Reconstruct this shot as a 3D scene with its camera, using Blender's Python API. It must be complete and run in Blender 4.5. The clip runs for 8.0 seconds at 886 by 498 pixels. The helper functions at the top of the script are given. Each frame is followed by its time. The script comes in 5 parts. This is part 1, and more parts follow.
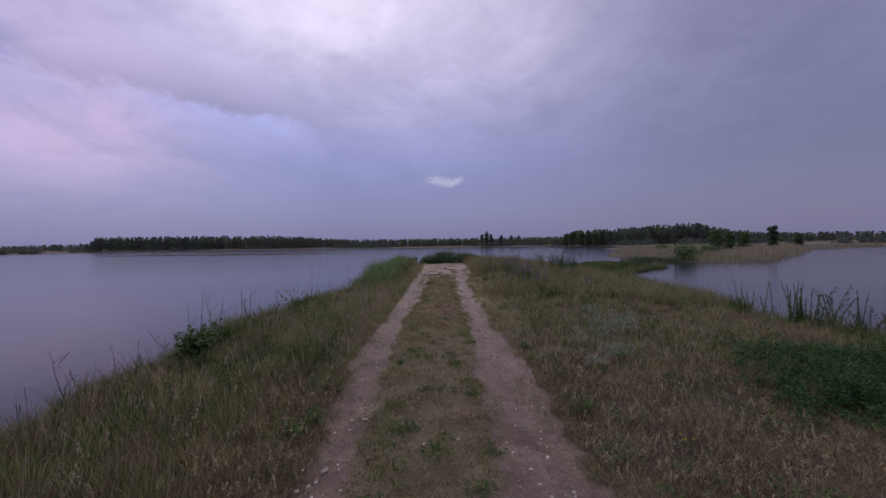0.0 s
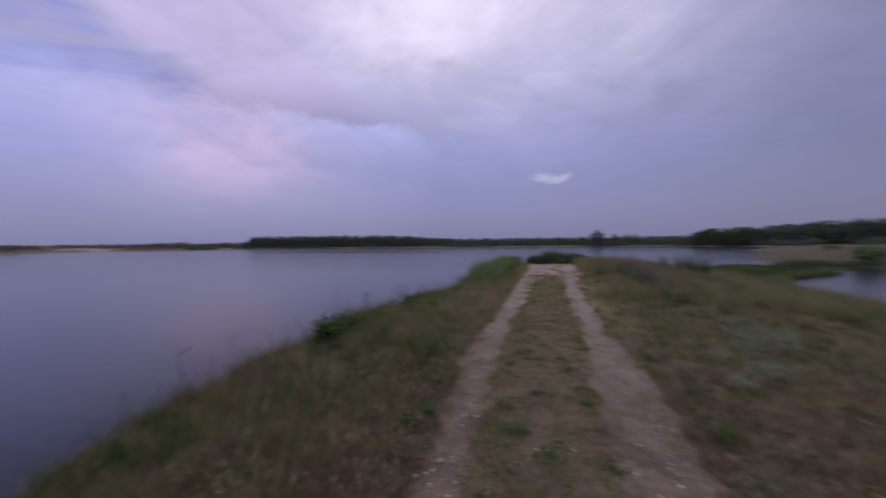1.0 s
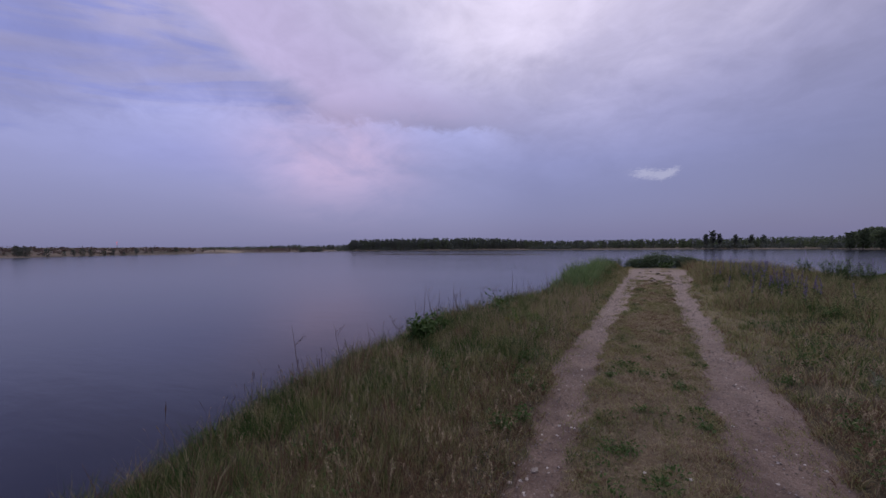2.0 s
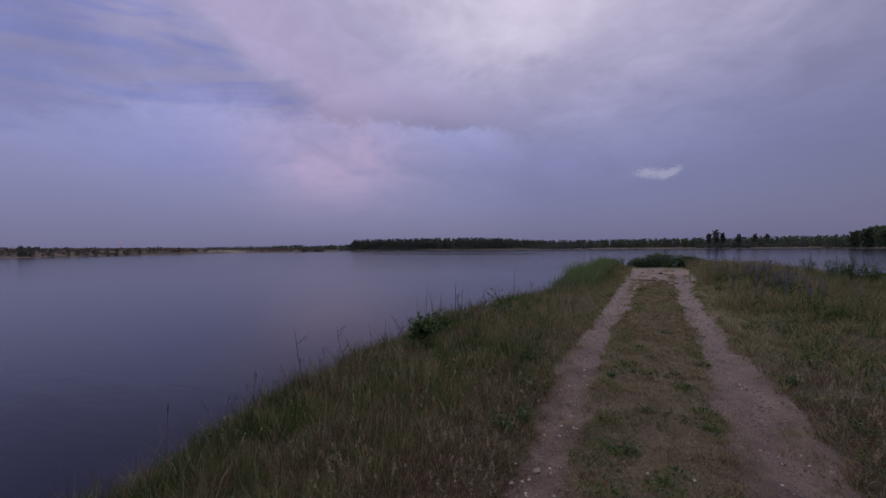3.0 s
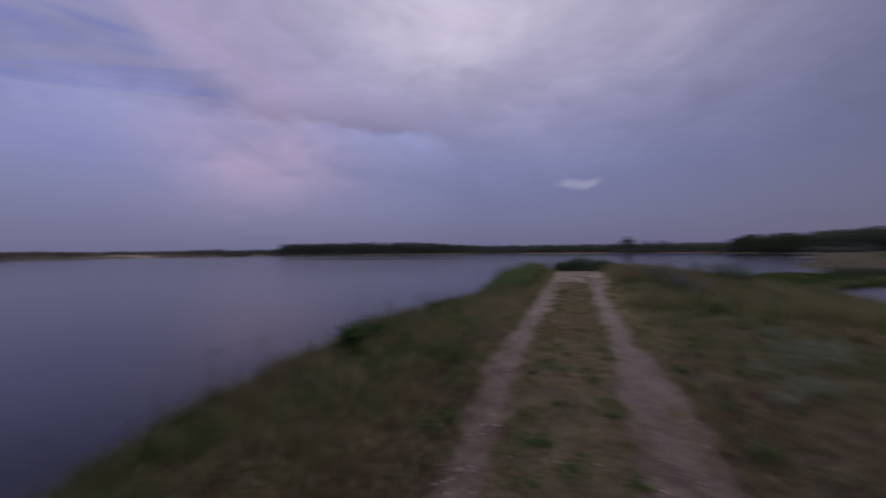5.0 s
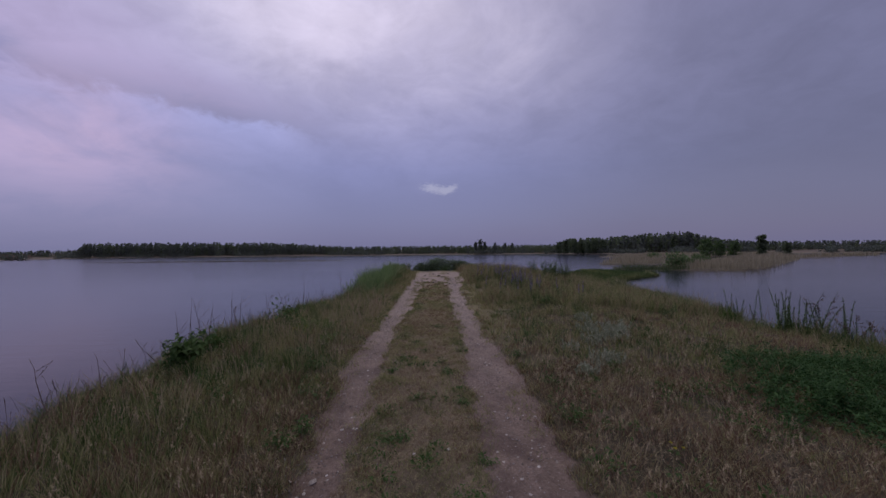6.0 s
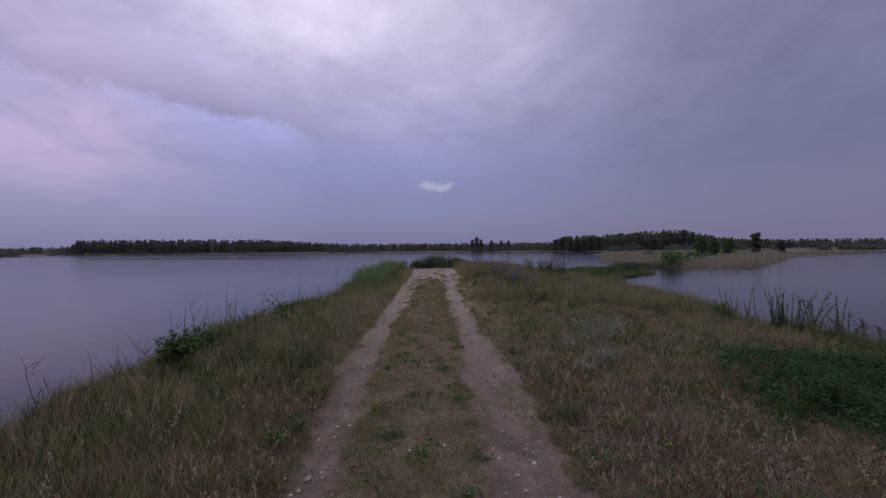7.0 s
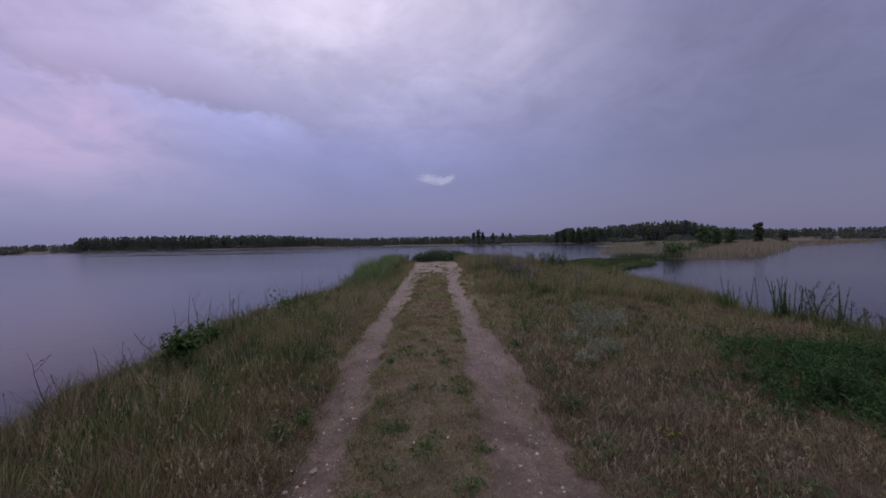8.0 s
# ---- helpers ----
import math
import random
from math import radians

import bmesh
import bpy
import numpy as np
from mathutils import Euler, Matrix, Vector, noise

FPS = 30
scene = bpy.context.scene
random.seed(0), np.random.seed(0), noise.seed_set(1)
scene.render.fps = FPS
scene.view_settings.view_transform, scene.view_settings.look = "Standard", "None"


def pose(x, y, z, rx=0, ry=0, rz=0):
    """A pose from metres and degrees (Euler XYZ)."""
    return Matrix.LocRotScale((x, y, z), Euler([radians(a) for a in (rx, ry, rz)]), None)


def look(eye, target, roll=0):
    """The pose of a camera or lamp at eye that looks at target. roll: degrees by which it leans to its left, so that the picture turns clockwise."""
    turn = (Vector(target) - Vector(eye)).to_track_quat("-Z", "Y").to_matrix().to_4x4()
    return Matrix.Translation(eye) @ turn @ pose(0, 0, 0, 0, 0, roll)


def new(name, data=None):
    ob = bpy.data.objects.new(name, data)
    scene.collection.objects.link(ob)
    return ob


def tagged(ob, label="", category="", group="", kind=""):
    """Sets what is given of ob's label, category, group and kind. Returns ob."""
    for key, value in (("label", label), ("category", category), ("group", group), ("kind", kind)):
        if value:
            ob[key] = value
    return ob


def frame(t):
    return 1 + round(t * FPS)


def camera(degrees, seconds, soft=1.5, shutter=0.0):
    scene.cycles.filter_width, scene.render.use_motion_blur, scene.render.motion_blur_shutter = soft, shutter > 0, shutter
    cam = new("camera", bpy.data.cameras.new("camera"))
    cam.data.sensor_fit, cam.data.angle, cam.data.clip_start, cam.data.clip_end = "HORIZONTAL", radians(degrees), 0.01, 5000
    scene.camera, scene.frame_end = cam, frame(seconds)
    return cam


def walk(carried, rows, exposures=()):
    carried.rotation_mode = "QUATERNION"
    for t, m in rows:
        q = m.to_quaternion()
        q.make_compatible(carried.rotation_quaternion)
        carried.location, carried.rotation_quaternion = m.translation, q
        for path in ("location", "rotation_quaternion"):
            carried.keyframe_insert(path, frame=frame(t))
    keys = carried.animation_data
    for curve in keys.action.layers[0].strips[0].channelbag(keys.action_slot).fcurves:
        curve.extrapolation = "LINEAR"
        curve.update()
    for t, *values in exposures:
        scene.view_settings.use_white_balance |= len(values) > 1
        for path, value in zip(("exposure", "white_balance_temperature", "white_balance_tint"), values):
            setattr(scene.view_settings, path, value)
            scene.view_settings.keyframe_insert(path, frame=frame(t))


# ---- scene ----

cam = camera(100.0, 8.0, soft=1.5, shutter=0.9)
EYE = 1.6
# seconds, x, y, z from the first eye, yaw, pitch, lean
ROWS = [
    (0.0, 0.000, 0.000, 0.000, 0.00, -0.77, 0.84),
    (0.5, -0.020, 0.000, -0.001, 2.65, -0.98, 0.90),
    (0.75, -0.045, -0.010, 0.010, 8.00, -0.85, 0.75),
    (1.0, -0.078, -0.025, 0.018, 15.83, -0.71, 0.58),
    (1.5, -0.123, -0.030, 0.006, 26.82, -0.15, 0.45),
    (1.7, -0.127, -0.025, 0.007, 28.40, -0.18, 0.50),
    (2.2, -0.128, -0.020, 0.008, 29.40, -0.22, 0.58),
    (3.0, -0.128, -0.012, 0.008, 29.57, -0.25, 0.65),
    (3.5, -0.123, -0.008, 0.002, 29.48, -0.34, 0.70),
    (4.0, -0.123, -0.014, 0.002, 29.22, -0.21, 0.54),
    (4.5, -0.120, -0.015, 0.005, 28.86, -0.14, 0.32),
    (4.8, -0.090, -0.010, 0.016, 25.90, 0.18, 0.42),
    (5.0, -0.030, -0.006, 0.014, 19.73, 0.38, 0.58),
    (5.2, 0.020, 0.002, 0.014, 10.06, 0.18, 0.90),
    (5.45, 0.024, 0.000, 0.010, 1.90, 0.20, 0.80),
    (5.75, 0.022, -0.002, 0.006, -0.80, 0.30, 0.70),
    (6.3, 0.020, -0.003, 0.002, -1.00, 0.38, 0.60),
    (6.5, 0.020, -0.003, 0.000, -1.10, 0.38, 0.58),
    (7.0, 0.026, 0.012, -0.008, -1.48, -0.03, 0.53),
    (7.5, 0.025, 0.012, -0.002, -1.23, 0.02, 0.46),
    (8.0, 0.025, 0.010, -0.001, -1.26, -1.08, 1.15),
]
walk(cam, [(t, pose(x, y, EYE + z, 90 + pitch, roll, yaw)) for t, x, y, z, yaw, pitch, roll in ROWS],
     exposures=[(0.0, -0.07), (0.5, -0.07), (1.0, -0.05), (1.5, -0.03), (1.7, -0.06), (2.9, -0.47), (3.5, -0.55), (4.5, -0.6), (5.0, -0.62), (6.3, -0.23), (7.0, -0.19), (8.0, -0.17)])


# ---- node helpers ----
class Tree:
    """Short hand for building node trees."""

    def __init__(self, nt):
        self.nt = nt
        nt.nodes.clear()

    def node(self, kind, values=(), **props):
        n = self.nt.nodes.new(kind)
        for k, v in props.items():
            setattr(n, k, v)
        for k, v in dict(values).items():
            if isinstance(v, bpy.types.NodeSocket):
                self.nt.links.new(v, n.inputs[k])
            else:
                n.inputs[k].default_value = v
        return n

    def math(self, op, a, b=0.0, c=0.0):
        return self.node("ShaderNodeMath", {0: a, 1: b, 2: c}, operation=op).outputs[0]

    def mix(self, f, a, b, blend="MIX"):
        a = (*a, 1) if isinstance(a, tuple) and len(a) == 3 else a
        b = (*b, 1) if isinstance(b, tuple) and len(b) == 3 else b
        return self.node("ShaderNodeMix", {0: f, 6: a, 7: b}, data_type="RGBA", blend_type=blend).outputs[2]

    def noise(self, vec, scale, detail=4.0, rough=0.55, distort=0.0):
        return self.node("ShaderNodeTexNoise", {"Vector": vec, "Scale": scale, "Detail": detail, "Roughness": rough, "Distortion": distort}).outputs[0]

    def step(self, v, lo, hi, a=0.0, b=1.0):
        return self.node("ShaderNodeMapRange", {0: v, 1: lo, 2: hi, 3: a, 4: b}, interpolation_type="SMOOTHSTEP").outputs[0]

    def ramp(self, f, *stops):
        n = self.node("ShaderNodeValToRGB", {0: f})
        e = n.color_ramp.elements
        while len(e) < len(stops):
            e.new(0.5)
        for el, (p, c) in zip(e, stops):
            el.position, el.color = p, (*c, 1)
        return n.outputs[0]


# ---- world: late dusk under a thinning cloud deck ----
world = bpy.data.worlds.new("dusk_sky")
scene.world = world
world.use_nodes = True
T = Tree(world.node_tree)
way = T.node("ShaderNodeTexCoord").outputs["Generated"]
sep = T.node("ShaderNodeSeparateXYZ", {0: way}).outputs
deg = 180 / math.pi
az = T.math("MULTIPLY", T.math("ARCTAN2", sep[0], sep[1]), deg)
el = T.math("MULTIPLY", T.math("ARCSINE", sep[2]), deg)
lift = T.math("ADD", T.math("MAXIMUM", sep[2], 0.0), 0.28)
plane = T.node("ShaderNodeCombineXYZ", {0: T.math("DIVIDE", sep[0], lift), 1: T.math("DIVIDE", sep[1], lift), 2: 0.3}).outputs[0]


def blob(a, e, wa, we, turn=0.0):
    """A soft patch of cloud at azimuth a and elevation e."""
    da, de = T.math("SUBTRACT", az, a), T.math("SUBTRACT", el, e)
    c, s = math.cos(radians(turn)), math.sin(radians(turn))
    u = T.math("ADD", T.math("MULTIPLY", da, c / wa), T.math("MULTIPLY", de, s / wa))
    v = T.math("SUBTRACT", T.math("MULTIPLY", de, c / we), T.math("MULTIPLY", da, s / we))
    return T.math("EXPONENT", T.math("MULTIPLY", T.math("ADD", T.math("MULTIPLY", u, u), T.math("MULTIPLY", v, v)), -1.0))


n_big = T.noise(plane, 0.9, 5, 0.5, 0.3)
n_mid = T.noise(plane, 2.4, 6, 0.6, 0.5)
n_fine = T.noise(plane, 8.0, 6, 0.62, 0.6)
sky = T.node("ShaderNodeTexSky", sky_type="NISHITA", sun_disc=False, sun_elevation=radians(2.0), sun_rotation=radians(200.0))
# haze near the horizon, blue-violet above it, lavender cloud overhead
base = T.ramp(T.math("DIVIDE", el, 60.0), (0.0, (0.200, 0.203, 0.37)), (0.07, (0.232, 0.238, 0.455)), (0.2, (0.285, 0.295, 0.59)), (0.36, (0.36, 0.345, 0.62)), (0.6, (0.46, 0.42, 0.68)), (1.0, (0.42, 0.39, 0.62)))
# the thin bright part of the deck
bright = T.math("MULTIPLY", blob(-15.0, 37.0, 38.0, 14.0, -2.0), T.step(n_mid, 0.3, 0.7, 0.72, 1.12))
col = T.mix(T.math("MULTIPLY", bright, 0.95), base, (0.86, 0.76, 1.0))
for ba, be, wa, we in ((-20.0, 32.0, 11.0, 7.0), (10.0, 30.0, 13.0, 6.0)):
    col = T.mix(T.math("MULTIPLY", T.math("MULTIPLY", blob(ba, be, wa, we, -6.0), T.step(n_mid, 0.3, 0.7, 0.3, 1.0)), 0.6), col, (0.97, 0.86, 1.12))
# the deck's edge: darker cloud above it, clear air and sunlit cloud below
off = T.math("ADD", az, 38.0)
edge = T.math("ADD", T.math("ADD", T.math("MULTIPLY", T.math("SUBTRACT", n_mid, 0.5), 5.0), T.math("MULTIPLY", T.math("SUBTRACT", n_fine, 0.5), 4.0)),
              T.math("SUBTRACT", 17.8, T.math("MULTIPLY", T.math("MULTIPLY", off, off), 0.0044)))
above = T.math("SUBTRACT", el, edge)
reach = T.step(az, -12.0, -30.0)
soft = T.step(az, -44.0, -58.0)
lower = T.step(T.math("SUBTRACT", above, T.math("MULTIPLY", soft, T.math("MULTIPLY", T.math("SUBTRACT", n_big, 0.5), 6.0))), -0.5, T.math("ADD", 1.2, T.math("MULTIPLY", soft, 5.0)))
belly = T.math("MULTIPLY", T.math("MULTIPLY", lower, T.step(above, 5.5, 0.6)), reach)
col = T.mix(T.math("MULTIPLY", belly, T.math("SUBTRACT", 0.62, T.math("MULTIPLY", soft, 0.12))), col, (0.285, 0.265, 0.46))
gap = T.math("MULTIPLY", T.math("SUBTRACT", 1.0, lower), reach)
gapcol = T.ramp(T.math("DIVIDE", el, 20.0), (0.0, (0.228, 0.228, 0.41)), (0.3, (0.30, 0.30, 0.55)), (0.85, (0.42, 0.43, 0.80)))
col = T.mix(T.math("MULTIPLY", gap, 0.85), col, gapcol)
pink = T.math("MULTIPLY", T.math("ADD", blob(-45.5, 13.5, 11.0, 6.5), 0.0), T.step(n_mid, 0.3, 0.65, 0.45, 1.0))
col = T.mix(T.math("MULTIPLY", pink, 0.85), col, (0.74, 0.55, 0.83))
blue = T.math("MULTIPLY", T.math("MULTIPLY", blob(-64.0, 12.0, 9.0, 2.6), 0.8), T.step(n_big, 0.3, 0.62, 0.45, 1.0))
col = T.mix(T.math("MULTIPLY", blue, 0.5), col, (0.29, 0.30, 0.66))
flank = T.math("ADD", T.math("ADD", el, T.math("MULTIPLY", az, 0.6)), T.math("ADD", 8.8, T.math("MULTIPLY", T.math("SUBTRACT", n_mid, 0.5), 9.0)))
high = T.step(above, 0.5, 4.0)
col = T.mix(T.math("MULTIPLY", T.math("MULTIPLY", T.math("MULTIPLY", T.step(flank, -1.0, 2.0), T.step(flank, 20.0, 3.0)), high), 0.6), col, (0.62, 0.50, 0.80))
combed = T.node("ShaderNodeCombineXYZ", {0: T.math("MULTIPLY", az, 0.05), 1: T.math("ADD", T.math("MULTIPLY", el, 0.34), T.math("MULTIPLY", az, -0.05)), 2: 4.1}).outputs[0]
streak = T.step(T.noise(combed, 1.0, 5, 0.55, 0.8), 0.36, 0.62)
col = T.mix(T.math("MULTIPLY", T.math("MULTIPLY", T.math("MULTIPLY", T.step(flank, 0.5, -3.0), high), streak), 0.72), col, (0.265, 0.295, 0.70))
# grey cloud to the right, deepened to paint in part of the lens's edge falloff
dark = T.math("MULTIPLY", T.step(T.math("ADD", az, T.math("MULTIPLY", T.math("SUBTRACT", n_big, 0.5), 22.0)), -8.0, 48.0), T.step(az, 165.0, 80.0))
col = T.mix(T.math("MULTIPLY", dark, 0.85), col, (0.18, 0.177, 0.315))
# a small torn wisp
flat = T.node("ShaderNodeCombineXYZ", {0: T.math("MULTIPLY", az, 0.45), 1: T.math("MULTIPLY", el, 1.1), 2: 1.7}).outputs[0]
torn = T.math("MULTIPLY", T.math("SUBTRACT", T.noise(flat, 3.4, 6, 0.72, 0.8), 0.5), 1.9)
wn = T.math("ADD", T.math("ADD", blob(-0.4, 9.6, 2.4, 0.8, -8.0), T.math("MULTIPLY", blob(2.2, 9.5, 1.5, 0.5, 24.0), 0.9)), torn)
wisp = T.math("MULTIPLY", T.step(wn, 0.25, 1.0), T.step(blob(0.4, 9.6, 3.8, 1.5), 0.15, 0.55))
col = T.mix(T.math("MULTIPLY", wisp, 0.5), col, (0.64, 0.62, 0.84))
# cloud relief
relief = T.math("ADD", T.math("ADD", 0.99, T.math("MULTIPLY", T.step(n_big, 0.3, 0.7, -0.11, 0.11), T.step(el, 3.0, 14.0))), T.math("MULTIPLY", T.step(n_mid, 0.3, 0.7, -0.05, 0.05), T.step(el, 4.0, 22.0)))
relief = T.math("ADD", relief, T.math("MULTIPLY", T.step(n_fine, 0.3, 0.7, -0.045, 0.045), T.step(el, 6.0, 20.0)))
col = T.mix(1.0, col, T.node("ShaderNodeCombineColor", {0: T.math("MULTIPLY", relief, 0.97), 1: relief, 2: T.math("MULTIPLY", relief, 0.985)}).outputs[0], "MULTIPLY")
col = T.mix(0.015, col, sky.outputs[0], "ADD")
T.node("ShaderNodeOutputWorld", {0: T.node("ShaderNodeBackground", {0: col, 1: 1.0}).outputs[0]})

sun = new("sun", bpy.data.lights.new("sun", "SUN"))
sun.data.energy, sun.data.angle, sun.data.color = 0.95, radians(60), (1.0, 0.96, 0.80)
sun.matrix_world = look((0, 0, 50), (5, -27, 0))


# ---- numpy helpers ----
rng = np.random.default_rng(7)
TABLE = rng.random((256, 256))


def vnoise(x, y, size, seed=0):
    """Smooth noise in 0..1 with features of that many metres, turned and warped so that no grid shows."""
    x, y = np.asarray(x, float) / size, np.asarray(y, float) / size
    total = 0.0
    for k, (w, f) in enumerate(((0.62, 1.0), (0.38, 1.93))):
        a = 0.6 + 1.3 * seed + 0.9 * k
        u, v = (x * math.cos(a) - y * math.sin(a)) * f + seed * 17.3, (x * math.sin(a) + y * math.cos(a)) * f + seed * 9.1
        u, v = u + 0.35 * np.sin(v * 1.7), v + 0.35 * np.sin(u * 1.9)
        i, j = np.floor(u).astype(int), np.floor(v).astype(int)
        u, v = u - i, v - j
        u, v = u * u * (3 - 2 * u), v * v * (3 - 2 * v)
        g = lambda p, q: TABLE[p & 255, q & 255]
        total = total + w * ((g(i, j) * (1 - u) + g(i + 1, j) * u) * (1 - v) + (g(i, j + 1) * (1 - u) + g(i + 1, j + 1) * u) * v)
    return np.clip((total - 0.5) * 1.25 + 0.5, 0, 1)


def sstep(v, lo, hi):
    t = np.clip((v - lo) / (hi - lo), 0, 1)
    return t * t * (3 - 2 * t)


def mesh_from(name, verts, faces, materials, attrs=None, smooth=False, slots=None):
    """A mesh from arrays; faces is a list of index arrays with 3 or 4 columns."""
    me = bpy.data.meshes.new(name)
    verts = np.asarray(verts, np.float32)
    me.vertices.add(len(verts))
    me.vertices.foreach_set("co", verts.ravel())
    flat = np.concatenate([np.asarray(f, np.int32).ravel() for f in faces])
    sizes = np.concatenate([np.full(len(f), f.shape[1], np.int32) for f in faces])
    me.loops.add(len(flat))
    me.loops.foreach_set("vertex_index", flat)
    me.polygons.add(len(sizes))
    me.polygons.foreach_set("loop_start", np.concatenate([[0], np.cumsum(sizes)[:-1]]).astype(np.int32))
    for m in materials:
        me.materials.append(m)
    if slots is not None:
        me.polygons.foreach_set("material_index", np.asarray(slots, np.int32))
    if smooth:
        me.polygons.foreach_set("use_smooth", np.ones(len(sizes), bool))
    for key, v in (attrs or {}).items():
        me.attributes.new(key, "FLOAT", "POINT").data.foreach_set("value", np.asarray(v, np.float32))
    me.update(calc_edges=True)
    return me


# ---- materials ----
def material(name, build, rough=0.9):
    m = bpy.data.materials.new(name)
    m.use_nodes = True
    t = Tree(m.node_tree)
    obj = t.node("ShaderNodeTexCoord").outputs["Object"]
    colour, bump, strength = build(t, obj)
    vals = {"Base Color": colour, "Roughness": rough, "Specular IOR Level": 0.25}
    if bump is not None:
        vals["Normal"] = t.node("ShaderNodeBump", {"Height": bump, "Strength": strength, "Distance": 0.02}).outputs[0]
    t.node("ShaderNodeOutputMaterial", {0: t.node("ShaderNodeBsdfPrincipled", vals).outputs[0]})
    return m


def plant(name, a, b, c, scale=3.0, rough=0.75, through_light=0.25):
    """Leaf material: hue varies leaf by leaf and in patches."""
    m = bpy.data.materials.new(name)
    m.use_nodes = True
    t = Tree(m.node_tree)
    obj = t.node("ShaderNodeTexCoord").outputs["Object"]
    isl = t.node("ShaderNodeNewGeometry").outputs["Random Per Island"]
    f = t.math("ADD", t.math("MULTIPLY", isl, 0.6), t.math("MULTIPLY", t.noise(obj, scale, 3), 0.4))
    col = t.ramp(f, (0.15, a), (0.5, b), (0.85, c))
    bs = t.node("ShaderNodeBsdfPrincipled", {"Base Color": col, "Roughness": rough, "Specular IOR Level": 0.25})
    tr = t.node("ShaderNodeBsdfTranslucent", {0: col})
    t.node("ShaderNodeOutputMaterial", {0: t.node("ShaderNodeMixShader", {0: through_light, 1: bs.outputs[0], 2: tr.outputs[0]}).outputs[0]})
    return m


def grass_material():
    """Grass: the 'dry' attribute runs from fresh green to straw and rust."""
    m = bpy.data.materials.new("grass")
    m.use_nodes = True
    t = Tree(m.node_tree)
    dry = t.node("ShaderNodeAttribute", attribute_name="dry").outputs["Fac"]
    isl = t.node("ShaderNodeNewGeometry").outputs["Random Per Island"]
    f = t.math("ADD", dry, t.math("MULTIPLY", t.math("SUBTRACT", isl, 0.5), 0.26))
    col = t.ramp(f, (0.0, (0.038, 0.086, 0.022)), (0.25, (0.092, 0.140, 0.044)), (0.5, (0.250, 0.260, 0.098)), (0.70, (0.392, 0.360, 0.180)), (0.80, (0.43, 0.352, 0.208)), (0.93, (0.185, 0.112, 0.072)))
    bs = t.node("ShaderNodeBsdfPrincipled", {"Base Color": col, "Roughness": 0.75, "Specular IOR Level": 0.2})
    tr = t.node("ShaderNodeBsdfTranslucent", {0: col})
    t.node("ShaderNodeOutputMaterial", {0: t.node("ShaderNodeMixShader", {0: 0.36, 1: bs.outputs[0], 2: tr.outputs[0]}).outputs[0]})
    return m


